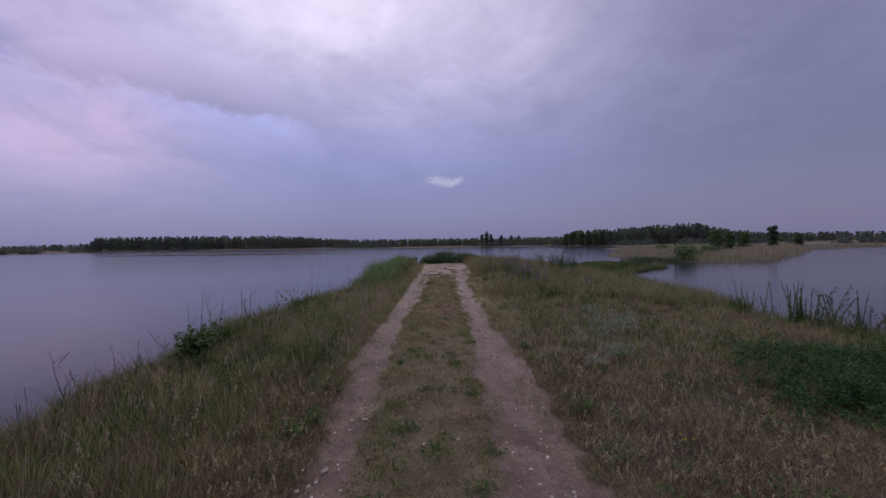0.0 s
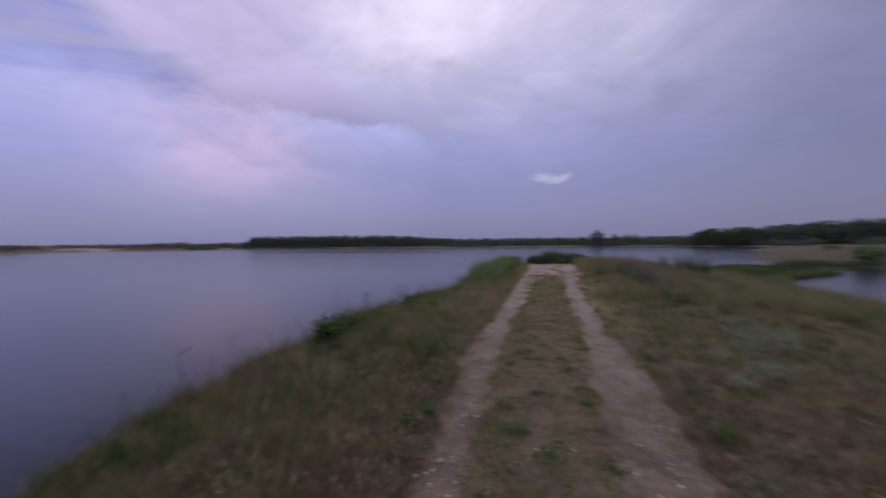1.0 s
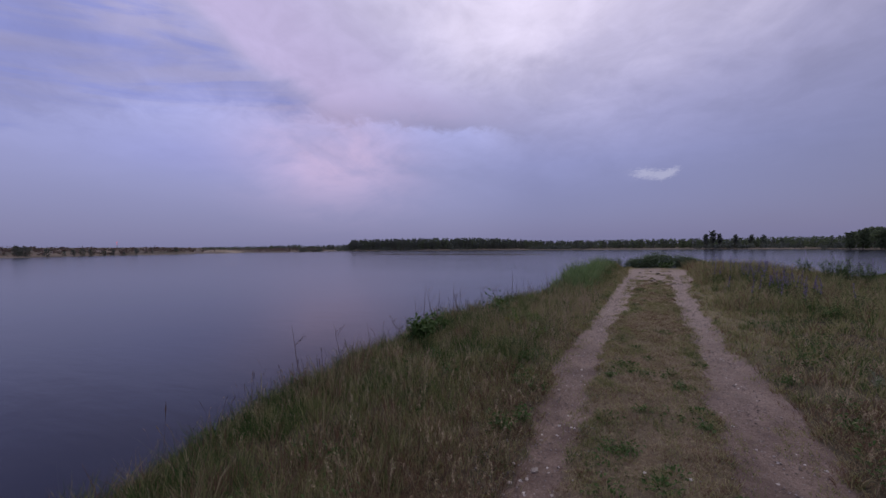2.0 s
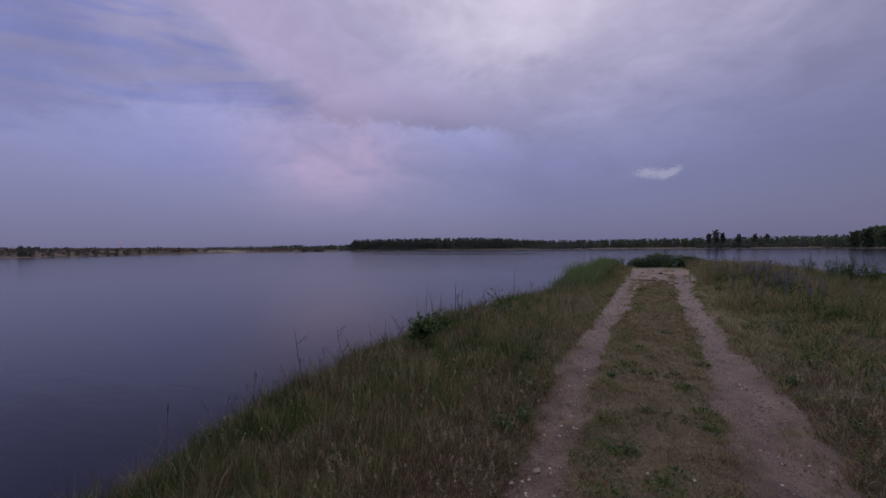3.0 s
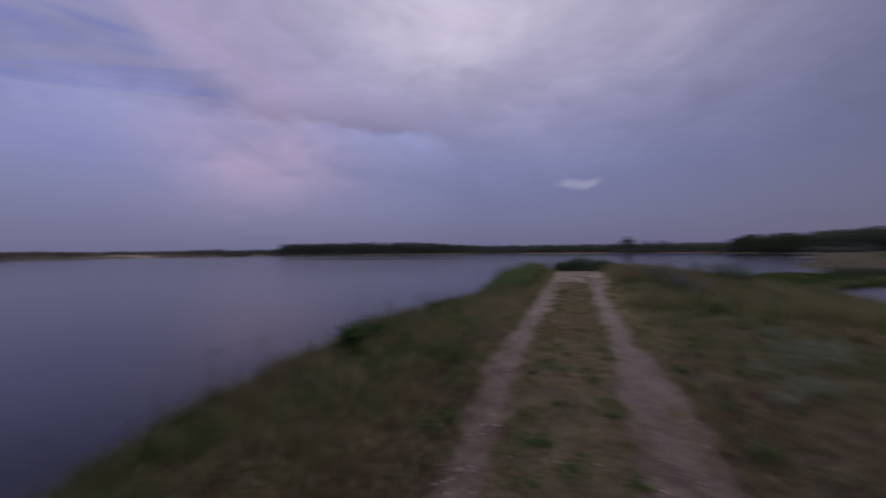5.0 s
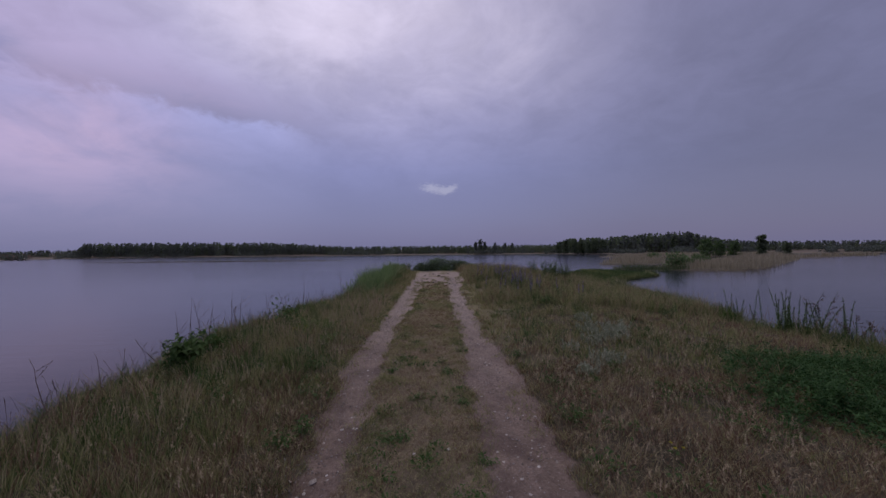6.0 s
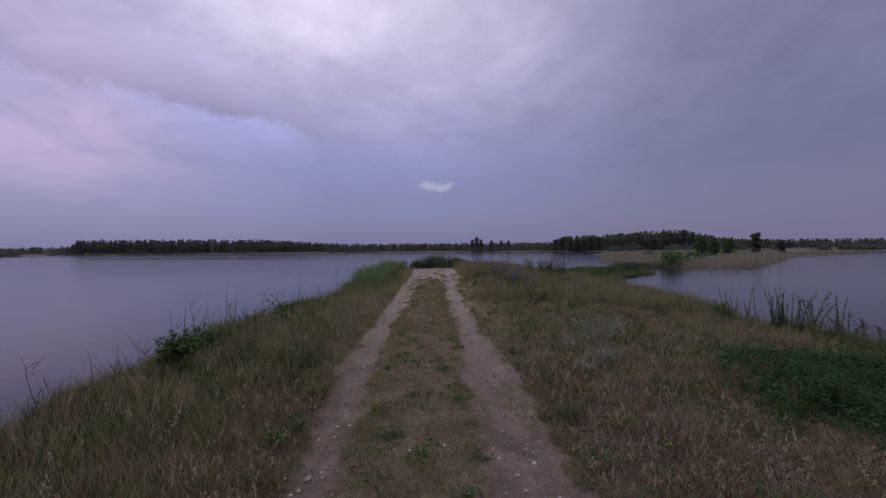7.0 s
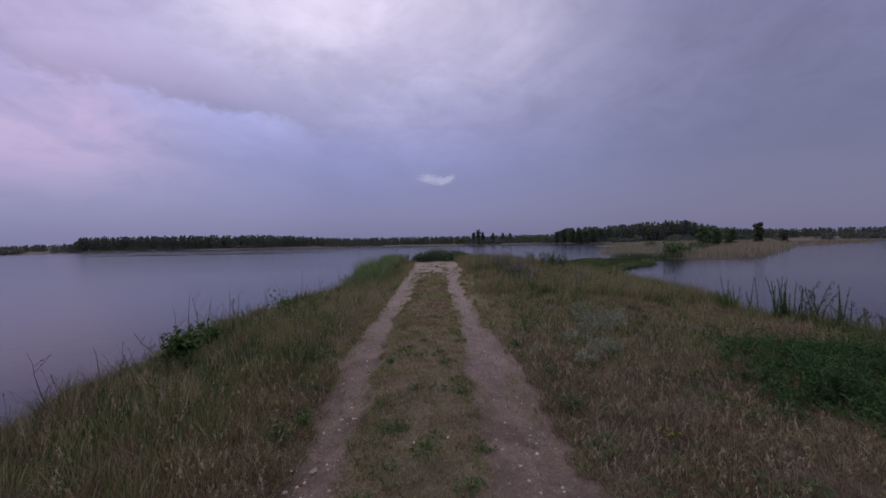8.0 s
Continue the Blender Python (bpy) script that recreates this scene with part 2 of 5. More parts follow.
def soil(t, obj):
    """Ground: sandy soil in the ruts, matted dry thatch elsewhere, sand on far shores."""
    rut = t.node("ShaderNodeAttribute", attribute_name="rut").outputs["Fac"]
    far = t.node("ShaderNodeAttribute", attribute_name="far").outputs["Fac"]
    fine, mid = t.noise(obj, 45, 6, 0.65), t.noise(obj, 3.0, 5, 0.6)
    sand = t.ramp(t.math("ADD", t.math("MULTIPLY", fine, 0.6), t.math("MULTIPLY", mid, 0.4)), (0.3, (0.105, 0.075, 0.060)), (0.48, (0.208, 0.150, 0.118)), (0.7, (0.37, 0.278, 0.226)))
    sand = t.mix(t.step(t.noise(obj, 1.7, 5, 0.65, 0.4), 0.42, 0.64, 0.0, 0.75), sand, (0.120, 0.082, 0.067))
    sand = t.mix(t.step(t.noise(obj, 75, 2, 0.5), 0.66, 0.72, 0.0, 0.5), sand, (0.46, 0.41, 0.36))
    along = t.node("ShaderNodeSeparateXYZ", {0: obj}).outputs[1]
    across = t.node("ShaderNodeSeparateXYZ", {0: obj}).outputs[0]
    # ground painted paler further along y, standing in for its brighter light
    far_paleness = t.step(t.math("ADD", along, t.math("MULTIPLY", t.noise(obj, 0.6, 3), 4.0)), 4.0, 12.0)
    sand = t.mix(t.math("MULTIPLY", far_paleness, 0.6), sand, t.ramp(fine, (0.3, (0.33, 0.262, 0.215)), (0.7, (0.53, 0.435, 0.368))))
    # brown thatch, darkened so shade in the gaps between blades is partly in its colour
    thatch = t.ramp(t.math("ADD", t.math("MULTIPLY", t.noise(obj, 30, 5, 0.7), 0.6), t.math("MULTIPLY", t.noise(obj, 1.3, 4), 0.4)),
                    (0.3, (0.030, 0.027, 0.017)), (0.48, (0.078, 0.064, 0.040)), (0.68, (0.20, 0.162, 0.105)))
    # thatch near the track gets the same light put into its colour
    thatch = t.mix(t.math("MULTIPLY", t.math("MULTIPLY", far_paleness, t.step(t.math("ABSOLUTE", across), 2.2, 0.9)), 0.6), thatch, t.ramp(fine, (0.3, (0.19, 0.165, 0.075)), (0.7, (0.42, 0.355, 0.18))))
    worn = t.math("MULTIPLY", t.step(t.math("ABSOLUTE", t.math("ADD", across, 0.06)), 1.0, 0.6), t.step(t.noise(obj, 2.2, 4, 0.65), 0.35, 0.6, 0.35, 0.85))
    thatch = t.mix(worn, thatch, t.ramp(t.noise(obj, 38, 5, 0.7), (0.3, (0.13, 0.098, 0.062)), (0.5, (0.225, 0.172, 0.112)), (0.7, (0.37, 0.298, 0.195))))
    ragged = t.math("ADD", t.math("MULTIPLY", t.math("SUBTRACT", t.noise(obj, 9, 5, 0.7), 0.5), 0.8), t.math("MULTIPLY", t.math("SUBTRACT", t.noise(obj, 2.5, 4, 0.6), 0.5), 0.6))
    edge = t.step(t.math("ADD", rut, ragged), 0.32, 0.64)
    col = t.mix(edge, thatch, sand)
    farcol = t.ramp(t.noise(obj, 0.03, 5, 0.6), (0.35, (0.085, 0.072, 0.05)), (0.55, (0.16, 0.125, 0.092)), (0.75, (0.26, 0.21, 0.155)))
    high = t.node("ShaderNodeSeparateXYZ", {0: obj}).outputs[2]
    beach = t.step(t.math("ADD", high, t.math("MULTIPLY", t.noise(obj, 0.05, 4), 0.8)), -0.2, -0.7)
    farcol = t.mix(beach, farcol, t.ramp(t.noise(obj, 0.12, 5), (0.35, (0.10, 0.082, 0.06)), (0.65, (0.22, 0.182, 0.135))))
    return t.mix(far, col, farcol), t.math("ADD", fine, t.noise(obj, 160, 3, 0.6)), 0.7


M_GROUND = material("ground_soil", soil, 0.95)
M_GRASS = grass_material()
M_FRESH = plant("fresh_grass", (0.085, 0.150, 0.055), (0.175, 0.262, 0.098), (0.31, 0.385, 0.17), 1.0, through_light=0.4)
M_STRAW = plant("straw_seed", (0.30, 0.24, 0.14), (0.42, 0.345, 0.215), (0.30, 0.205, 0.14), 4.0)
M_LEAF = plant("broad_leaf", (0.044, 0.088, 0.020), (0.070, 0.126, 0.032), (0.112, 0.172, 0.050))
M_DARKLEAF = plant("dark_leaf", (0.066, 0.104, 0.050), (0.118, 0.168, 0.084), (0.195, 0.245, 0.138), through_light=0.45)
M_NETTLE = plant("nettle_leaf", (0.026, 0.068, 0.018), (0.046, 0.105, 0.028), (0.080, 0.150, 0.044))
M_WEED = plant("fresh_weed", (0.07, 0.13, 0.025), (0.11, 0.19, 0.04), (0.17, 0.25, 0.065), through_light=0.35)
M_GREYLEAF = plant("silver_leaf", (0.20, 0.23, 0.145), (0.34, 0.37, 0.24), (0.54, 0.56, 0.42))
M_STEM = plant("dead_stem", (0.09, 0.055, 0.045), (0.13, 0.085, 0.065), (0.17, 0.12, 0.09), through_light=0.05)
M_GREENSTEM = plant("green_stem", (0.07, 0.10, 0.04), (0.10, 0.13, 0.05), (0.14, 0.15, 0.07), through_light=0.1)
M_PURPLE = plant("violet_flower", (0.15, 0.115, 0.24), (0.21, 0.17, 0.32), (0.30, 0.255, 0.42))
M_YELLOW = plant("yellow_flower", (0.30, 0.26, 0.03), (0.38, 0.32, 0.04), (0.45, 0.38, 0.06))
# needle colour lifted and greyed: distance haze over the far shores painted in
M_PINE = plant("hazed_pine_needles", (0.100, 0.117, 0.095), (0.125, 0.143, 0.115), (0.150, 0.170, 0.136), 0.05, through_light=0.5)
M_BIRCH = plant("birch_leaves", (0.095, 0.122, 0.068), (0.125, 0.160, 0.084), (0.16, 0.200, 0.105), 0.05, through_light=0.5)
M_WILLOW = plant("willow_leaves", (0.085, 0.135, 0.050), (0.12, 0.185, 0.068), (0.17, 0.24, 0.095), 0.05, through_light=0.4)
M_REED = plant("dry_reed", (0.235, 0.208, 0.125), (0.35, 0.308, 0.195), (0.45, 0.400, 0.265), 0.2)
M_REEDGREEN = plant("green_sedge", (0.06, 0.10, 0.035), (0.10, 0.14, 0.055), (0.17, 0.18, 0.08), 0.2)
M_HEATH = plant("heath", (0.10, 0.076, 0.062), (0.165, 0.125, 0.10), (0.24, 0.185, 0.145), 0.03)
M_BARK = material("bark", lambda t, o: (t.ramp(t.noise(o, 6, 4), (0.3, (0.05, 0.04, 0.035)), (0.7, (0.12, 0.10, 0.085))), t.noise(o, 20, 4), 0.5))
M_STONE = material("pale_stone", lambda t, o: (t.ramp(t.math("ADD", t.math("MULTIPLY", t.node("ShaderNodeObjectInfo").outputs["Random"], 0.6), t.math("MULTIPLY", t.noise(o, 40, 4), 0.4)),
                   (0.2, (0.27, 0.23, 0.19)), (0.5, (0.48, 0.43, 0.38)), (0.9, (0.74, 0.69, 0.63))), t.noise(o, 60, 4), 0.4), 0.85)
M_GRIT = material("grit", lambda t, o: (t.ramp(t.node("ShaderNodeNewGeometry").outputs["Random Per Island"], (0.1, (0.13, 0.11, 0.095)), (0.6, (0.24, 0.20, 0.175)), (1.0, (0.44, 0.40, 0.37))), None, 0), 0.9)


def water_material():
    m = bpy.data.materials.new("lake_water")
    m.use_nodes = True
    t = Tree(m.node_tree)
    obj = t.node("ShaderNodeTexCoord").outputs["Object"]
    sq = t.node("ShaderNodeMapping", {0: obj, 3: (0.35, 1.0, 1.0)}).outputs[0]
    h = t.math("ADD", t.noise(sq, 1.6, 5, 0.55, 0.3), t.math("MULTIPLY", t.noise(sq, 6.0, 3), 0.25))
    calm = t.step(t.noise(t.node("ShaderNodeMapping", {0: obj, 3: (0.12, 1.0, 1.0)}).outputs[0], 0.035, 4, 0.6), 0.35, 0.65, 0.4, 1.0)
    nrm = t.node("ShaderNodeBump", {"Height": h, "Strength": t.math("MULTIPLY", calm, 0.40), "Distance": 0.06}).outputs[0]
    b = t.node("ShaderNodeBsdfPrincipled", {"Base Color": (0.016, 0.017, 0.032, 1), "Roughness": 0.12, "IOR": 1.333, "Specular IOR Level": 0.30, "Normal": nrm})
    t.node("ShaderNodeOutputMaterial", {0: b.outputs[0]})
    return m


M_WATER = water_material()

# ---- the lie of the land ----
WATER = -1.3
SHORE_AZ = [-180, -120, -90, -78, -66, -58, -48, -43, -30, -12, 6, 15, 22, 35, 50, 70, 120, 180]
SHORE_R = [150, 200, 270, 280, 335, 390, 390, 480, 400, 330, 315, 300, 262, 230, 260, 350, 300, 150]
# reed banks in the water: ends and half-widths
REEDS = [(37, 52, 48, 61, 6.5), (48, 61, 93, 102, 6.5), (93, 102, 152, 128, 3.5), (38, 72, 58, 104, 6), (72, 120, 88, 150, 11), (80, 140, 150, 180, 18)]

# low green sedge in front of the reeds
SEDGE = [(27.5, 54, 30, 49.5, 2.2), (31.5, 50, 34, 51.5, 1.4)]


def capsule(x, y, a, b, c, d, r):
    t = np.clip(((x - a) * (c - a) + (y - b) * (d - b)) / ((c - a) ** 2 + (d - b) ** 2), 0, 1)
    return np.hypot(x - a - t * (c - a), y - b - t * (d - b)) - r


def track_z(y):
    return np.interp(y, [-60, 3.5, 6, 10, 14, 17, 19.5, 21, 30], [0, 0, 0.14, 0.27, 0.36, 0.46, 0.57, 0.48, 0.1])


def left_edge(y):
    return np.interp(y, [-60, -5, 1, 1.6, 2.5, 4, 6.3, 7.7, 9.6, 12, 14, 17, 21, 24], [-3.2, -3.1, -3.15, -3.5, -3.88, -4.08, -4.0, -3.6, -3.0, -2.7, -2.65, -2.5, -2.0, -1.2])


def right_edge(y):
    return np.interp(y, [-60, 0, 5, 7, 9, 11.5, 15.5, 19, 25, 30, 34, 37, 40, 45, 50], [8.3, 8.3, 8.2, 8.0, 7.9, 8.1, 8.9, 9.8, 12.0, 14.4, 17.0, 20.5, 24, 25.5, 24])


def far_edge(x):
    return np.interp(x, [-3, 0, 2, 5, 10, 15, 20, 24], [20.5, 22.5, 23, 25, 32, 40, 46, 48])


def land(x, y):
    """Ground height, rut mask and far mask at plan points."""
    x, y = np.asarray(x, float), np.asarray(y, float)
    wob = (vnoise(x, y, 1.7, 3) - 0.5) * 0.7 + (vnoise(x, y, 0.6, 4) - 0.5) * 0.25
    z = track_z(y)
    xr = right_edge(y)
    drop = np.interp(y, [0, 8, 11, 19, 30, 45], [0.40, 0.45, 0.55, 0.95, 1.35, 1.45])
    z = z - drop * np.clip((x - 1.6) / (xr - 1.6), 0, 1) ** 1.2
    z = z + 0.24 * np.exp(-((x - 2.6) / 1.5) ** 2 - ((y - 16.5) / 3.0) ** 2) + 0.14 * np.exp(-((x - 5.2) / 1.8) ** 2 - ((y - 17.0) / 2.5) ** 2) + 0.04 * np.exp(-((x + 2.2) / 0.7) ** 2 - ((y - 15.5) / 3.2) ** 2)
    out = np.maximum(np.maximum(left_edge(y) + wob - x, x - xr - wob), (y - far_edge(x) - wob) * 0.7)
    z = z - np.clip(np.where(out > 0, out * 0.75 + np.minimum(out, 0.4) * 0.3, 0), 0, 30) - 0.10 * sstep(out, -1.0, 0.0)
    z = z + ((vnoise(x, y, 2.2, 1) - 0.5) * 0.10 + (vnoise(x, y, 0.5, 2) - 0.5) * 0.05 + (vnoise(x, y, 0.16, 5) - 0.5) * 0.02)
    # the two wheel ruts
    spread = 1 - sstep(y, 4.6, 6.6)
    xt = x - 0.25 * sstep(y, 11, 19)
    away = sstep(y, 6, 9)
    d = np.minimum(np.abs(xt + 0.86 + 0.11 * sstep(y, 3, 5) - 0.10 * away), np.abs(xt - 0.65 - 0.08 * spread + 0.08 * away))
    wide = 0.25 - 0.05 * (x < 0) + (vnoise(x, y, 1.1, 6) - 0.5) * 0.12 + (vnoise(x, y, 0.22, 8) - 0.5) * 0.16 + (0.17 * spread - 0.03) * (x > 0) + 0.02 * (x < 0) + 0.06 * sstep(y, 6, 10)
    rut = 1 - sstep(d, wide - 0.16, wide + 0.10)
    bare = sstep(y, 13.0, 14.4) * (np.abs(xt + 0.14) < 1.1) * sstep(vnoise(x, y, 0.5, 9), 0.25, 0.5)
    rut = np.maximum(rut, 0.42 * (np.abs(x + 0.06) < 0.85) * (1 - sstep(y, 3.0, 8.0)) * sstep(vnoise(x, y, 0.45, 14), 0.5, 0.8))
    rut = np.maximum(rut, bare) * (1 - sstep(y, 18.6, 19.6)) * (np.abs(x) < 3)
    z = z - 0.06 * rut
    # far shores
    r, a = np.hypot(x, y), np.degrees(np.arctan2(x, y))
    rs = np.interp(a, SHORE_AZ, SHORE_R) + (vnoise(x, y, 40, 11) - 0.5) * 16
    z = np.maximum(z, -4.0)
    shore = WATER - 0.5 + np.clip((r - rs) * 0.06 + 0.5, -2, 1.2) + np.clip((r - rs - 20) * 0.012, 0, 6)
    shore = shore + np.clip((r - rs - 4) * 0.09, 0, 1.9) * (1 - sstep(a, -66, -60)) * sstep(a, -110, -95) * (0.6 + 0.4 * vnoise(x, y, 25, 13))
    z = np.maximum(z, shore)
    for c in REEDS + SEDGE:
        q = capsule(x, y, *c) + (vnoise(x, y, 5, 12) - 0.5) * 3
        z = np.maximum(z, np.where(q < 4, WATER - 0.03 - np.clip(q + 0.5, -0.5, 4) * 0.25, -9))
    return z, rut, sstep(r, 60, 120)


def height(x, y):
    return land(x, y)[0]


# one sheet from under the camera to the horizon
angles = np.radians(np.concatenate([np.arange(-80, 65, 0.5), np.arange(65, 280, 3.5)]))
radii = np.concatenate([[0.02], 0.5 * 1.021 ** np.arange(0, 426)])
RR, AA = np.meshgrid(radii, angles, indexing="ij")
gx, gy = (RR * np.sin(AA)).ravel(), (RR * np.cos(AA)).ravel()
gz, g_rut, g_far = land(gx, gy)
nr, na = RR.shape
ii, jj = np.meshgrid(np.arange(nr - 1), np.arange(na), indexing="ij")
quad = np.stack([ii * na + jj, (ii + 1) * na + jj, (ii + 1) * na + (jj + 1) % na, ii * na + (jj + 1) % na], -1).reshape(-1, 4)[:, ::-1]
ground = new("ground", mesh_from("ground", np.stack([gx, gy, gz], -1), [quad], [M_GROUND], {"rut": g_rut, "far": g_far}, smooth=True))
tagged(ground, "sandy dyke with two worn wheel ruts and dry thatch", "ground", kind="structure")

def wheel_rut(name, centre):
    xs, ys = np.linspace(centre - 0.62, centre + 0.68, 53), np.concatenate([np.arange(-9, 1.4, 0.25), np.arange(1.4, 6, 0.03), np.arange(6, 19.7, 0.07)])
    X, Y = np.meshgrid(xs, ys)
    z, rut, far = land(X.ravel(), Y.ravel())
    z = z - 0.03 + 0.037 * sstep(rut, 0.25, 0.6) - 0.014 * sstep(vnoise(X.ravel(), Y.ravel(), 0.10, 15), 0.5, 0.9)
    i, j = np.meshgrid(np.arange(len(ys) - 1), np.arange(52), indexing="ij")
    q = np.stack([i * 53 + j, i * 53 + j + 1, (i + 1) * 53 + j + 1, (i + 1) * 53 + j], -1).reshape(-1, 4)
    ob = new(name, mesh_from(name, np.stack([X.ravel(), Y.ravel(), z], -1), [q], [M_GROUND], {"rut": rut, "far": far}, smooth=True))
    tagged(ob, "worn sandy wheel rut with grit and small stones", "track", kind="structure")


wheel_rut("wheel_rut_1", -0.92)
wheel_rut("wheel_rut_2", 0.68)

wr = np.concatenate([[0.5], 2.0 * 1.12 ** np.arange(0, 66)])
wa = np.radians(np.arange(0, 360, 5))
WR, WA = np.meshgrid(wr, wa, indexing="ij")
ii, jj = np.meshgrid(np.arange(len(wr) - 1), np.arange(len(wa)), indexing="ij")
nw = len(wa)
wq = np.stack([ii * nw + jj, ii * nw + (jj + 1) % nw, (ii + 1) * nw + (jj + 1) % nw, (ii + 1) * nw + jj], -1).reshape(-1, 4)
wv = np.stack([(WR * np.sin(WA)).ravel(), (WR * np.cos(WA)).ravel(), np.full(WR.size, WATER)], -1)
water = new("water", mesh_from("water", wv, [wq[:, ::-1]], [M_WATER], smooth=True))
tagged(water, "calm dusky lake water reflecting the violet sky", "water", kind="structure")


# ---- grass ----
def blades(x, y, h, w, dry, lean=0.35, z=None, aim=None):
    """Bent blades, two faces each: arrays of verts, faces, dry."""
    n = len(x)
    z = height(x, y) - 0.01 if z is None else z
    t, s = rng.random(n) * 2 * math.pi, rng.random(n) * 2 * math.pi if aim is None else aim
    b = lean * (0.3 + rng.random(n)) * h
    base = np.stack([x, y, z], -1)
    side = np.stack([np.cos(t), np.sin(t), 0 * t], -1) * (w / 2)[:, None]
    off = np.stack([np.cos(s), np.sin(s), 0 * s], -1) * b[:, None]
    up = np.zeros((n, 3))
    up[:, 2] = h
    v = np.stack([base - side, base + side, base + up * 0.55 + off * 0.3 - side * 0.8, base + up * 0.55 + off * 0.3 + side * 0.8, base + up + off], 1).reshape(-1, 3)
    k = np.arange(n)[:, None] * 5
    return v, k + np.array([[0, 1, 3, 2]]), k + np.array([[2, 3, 4]]), np.repeat(dry, 5)


def stuff(name, label, category, sets, mat):
    vs, qs, ts, ds, o = [], [], [], [], 0
    for v, q, t, d in sets:
        vs.append(v), qs.append(q + o), ts.append(t + o), ds.append(d)
        o += len(v)
    ob = new(name, mesh_from(name, np.concatenate(vs), [np.concatenate(qs), np.concatenate(ts)], [mat], {"dry": np.concatenate(ds)}))
    return tagged(ob, label, category, kind="stuff")


def scatter(n, x0, x1, y0, y1, power=1.0):
    """Points in a rectangle, denser towards low y."""
    return x0 + (x1 - x0) * rng.random(n), y0 + (y1 - y0) * rng.random(n) ** power


def tufted(x, y, k, spread):
    """k blades round each point."""
    x, y = np.repeat(x, k), np.repeat(y, k)
    return x + rng.normal(0, 1, len(x)) * spread, y + rng.normal(0, 1, len(y)) * spread


def inside(x, y, margin=0.0):
    return (x > left_edge(y) - margin) & (x < right_edge(y) + margin) & (y < far_edge(x) + margin)


def open_ground(x, y):
    return land(x, y)[1] < 0.6 * rng.random(len(x)) ** 0.6 + 0.08


# median: short cropped turf
x, y = scatter(15000, -0.74, 0.48, 0.8, 16.5, 1.6)
x, y = tufted(x, y, 5, 0.03)
worn = 0.5
keep = open_ground(x, y) & (rng.random(len(x)) < worn + (1 - worn) * sstep(vnoise(x, y, 0.4, 21) * 0.6 + vnoise(x, y, 0.13, 28) * 0.4, 0.38, 0.66))
x, y = x[keep], y[keep]
g = sstep(vnoise(x, y, 0.45, 22), 0.45, 0.8)
median_set = blades(x, y, 0.016 + 0.03 * rng.random(len(x)) + 0.02 * g, 0.0022 + 0.0005 * y, 0.86 - 0.48 * g * (0.6 + 0.4 * sstep(np.abs(x + 0.05), 0.15, 0.45)) + 0.36 * (rng.random(len(x)) - 0.5), 1.3)
side = np.where(rng.random(1500) < 0.5, -0.92, 0.66)
x, y = side + np.where(rng.random(1500) < 0.5, -1, 1) * rng.uniform(0.12, 0.42, 1500), 3.0 + 13.5 * rng.random(1500) ** 1.2
keep = vnoise(x, y, 0.5, 57) > 0.42
x, y = tufted(x[keep], y[keep], 14, 0.045)
creep_set = blades(x, y, 0.02 + 0.045 * rng.random(len(x)), 0.003 + 0.0006 * y, 0.62 + 0.5 * (rng.random(len(x)) - 0.5), 0.9)
stuff("median_grass", "short trampled olive and straw grass between the ruts", "grass", [median_set, creep_set], M_GRASS)

def tussocks(x, y, k, spread, h, dry, width, lean=0.55):
    """Clumps of k blades that lean outwards, each clump of one colour and height."""
    n = len(x)
    a, r = rng.random((n, k)) * 6.283, np.sqrt(rng.random((n, k))) * np.broadcast_to(spread, n)[:, None]
    bx, by = (x[:, None] + r * np.cos(a)).ravel(), (y[:, None] + r * np.sin(a)).ravel()
    hh = (np.broadcast_to(h, n)[:, None] * rng.uniform(0.45, 1.0, (n, k))).ravel()
    dd = (np.broadcast_to(dry, n)[:, None] + rng.normal(0, 0.16, (n, k))).ravel()
    ww = (np.broadcast_to(width, n)[:, None] * rng.uniform(0.7, 1.3, (n, k))).ravel()
    return blades(bx, by, hh, ww, dd, lean, None, (a + rng.normal(0, 0.6, (n, k))).ravel())


# tufts in the turf between the ruts and along the ruts' ragged edges
x, y = scatter(2600, -0.72, 0.46, 1.2, 15.5, 1.5)
keep = open_ground(x, y) & (vnoise(x, y, 0.3, 61) > 0.32)
x, y = x[keep], y[keep]
g = sstep(vnoise(x, y, 0.5, 62), 0.5, 0.8)
turf = tussocks(x, y, 16, 0.05, 0.022 + 0.045 * rng.random(len(x)) ** 1.5, 0.87 - 0.50 * g + rng.normal(0, 0.11, len(x)), 0.0032 + 0.0006 * y, 1.0)
x, y = scatter(9000, -1.7, 1.75, 1.4, 17.0, 1.4)
r = land(x, y)[1]
keep = (r > 0.06) & (r < 0.5) & (np.abs(x + 0.12) > 0.45) & (vnoise(x, y, 0.35, 63) > 0.38)
x, y = x[keep], y[keep]
outer = sstep(np.abs(x + 0.12), 0.9, 1.05)
fringe = tussocks(x, y, 16, 0.045, (0.03 + 0.09 * rng.random(len(x)) ** 2) * (0.5 + 0.7 * outer), 0.66 + 0.6 * (vnoise(x, y, 0.5, 64) - 0.5) + rng.normal(0, 0.16, len(x)), 0.0032 + 0.0007 * y, 0.9)
stuff("turf_tufts", "small straw and green tufts along the ruts' ragged edges", "grass", [turf, fringe], M_GRASS)


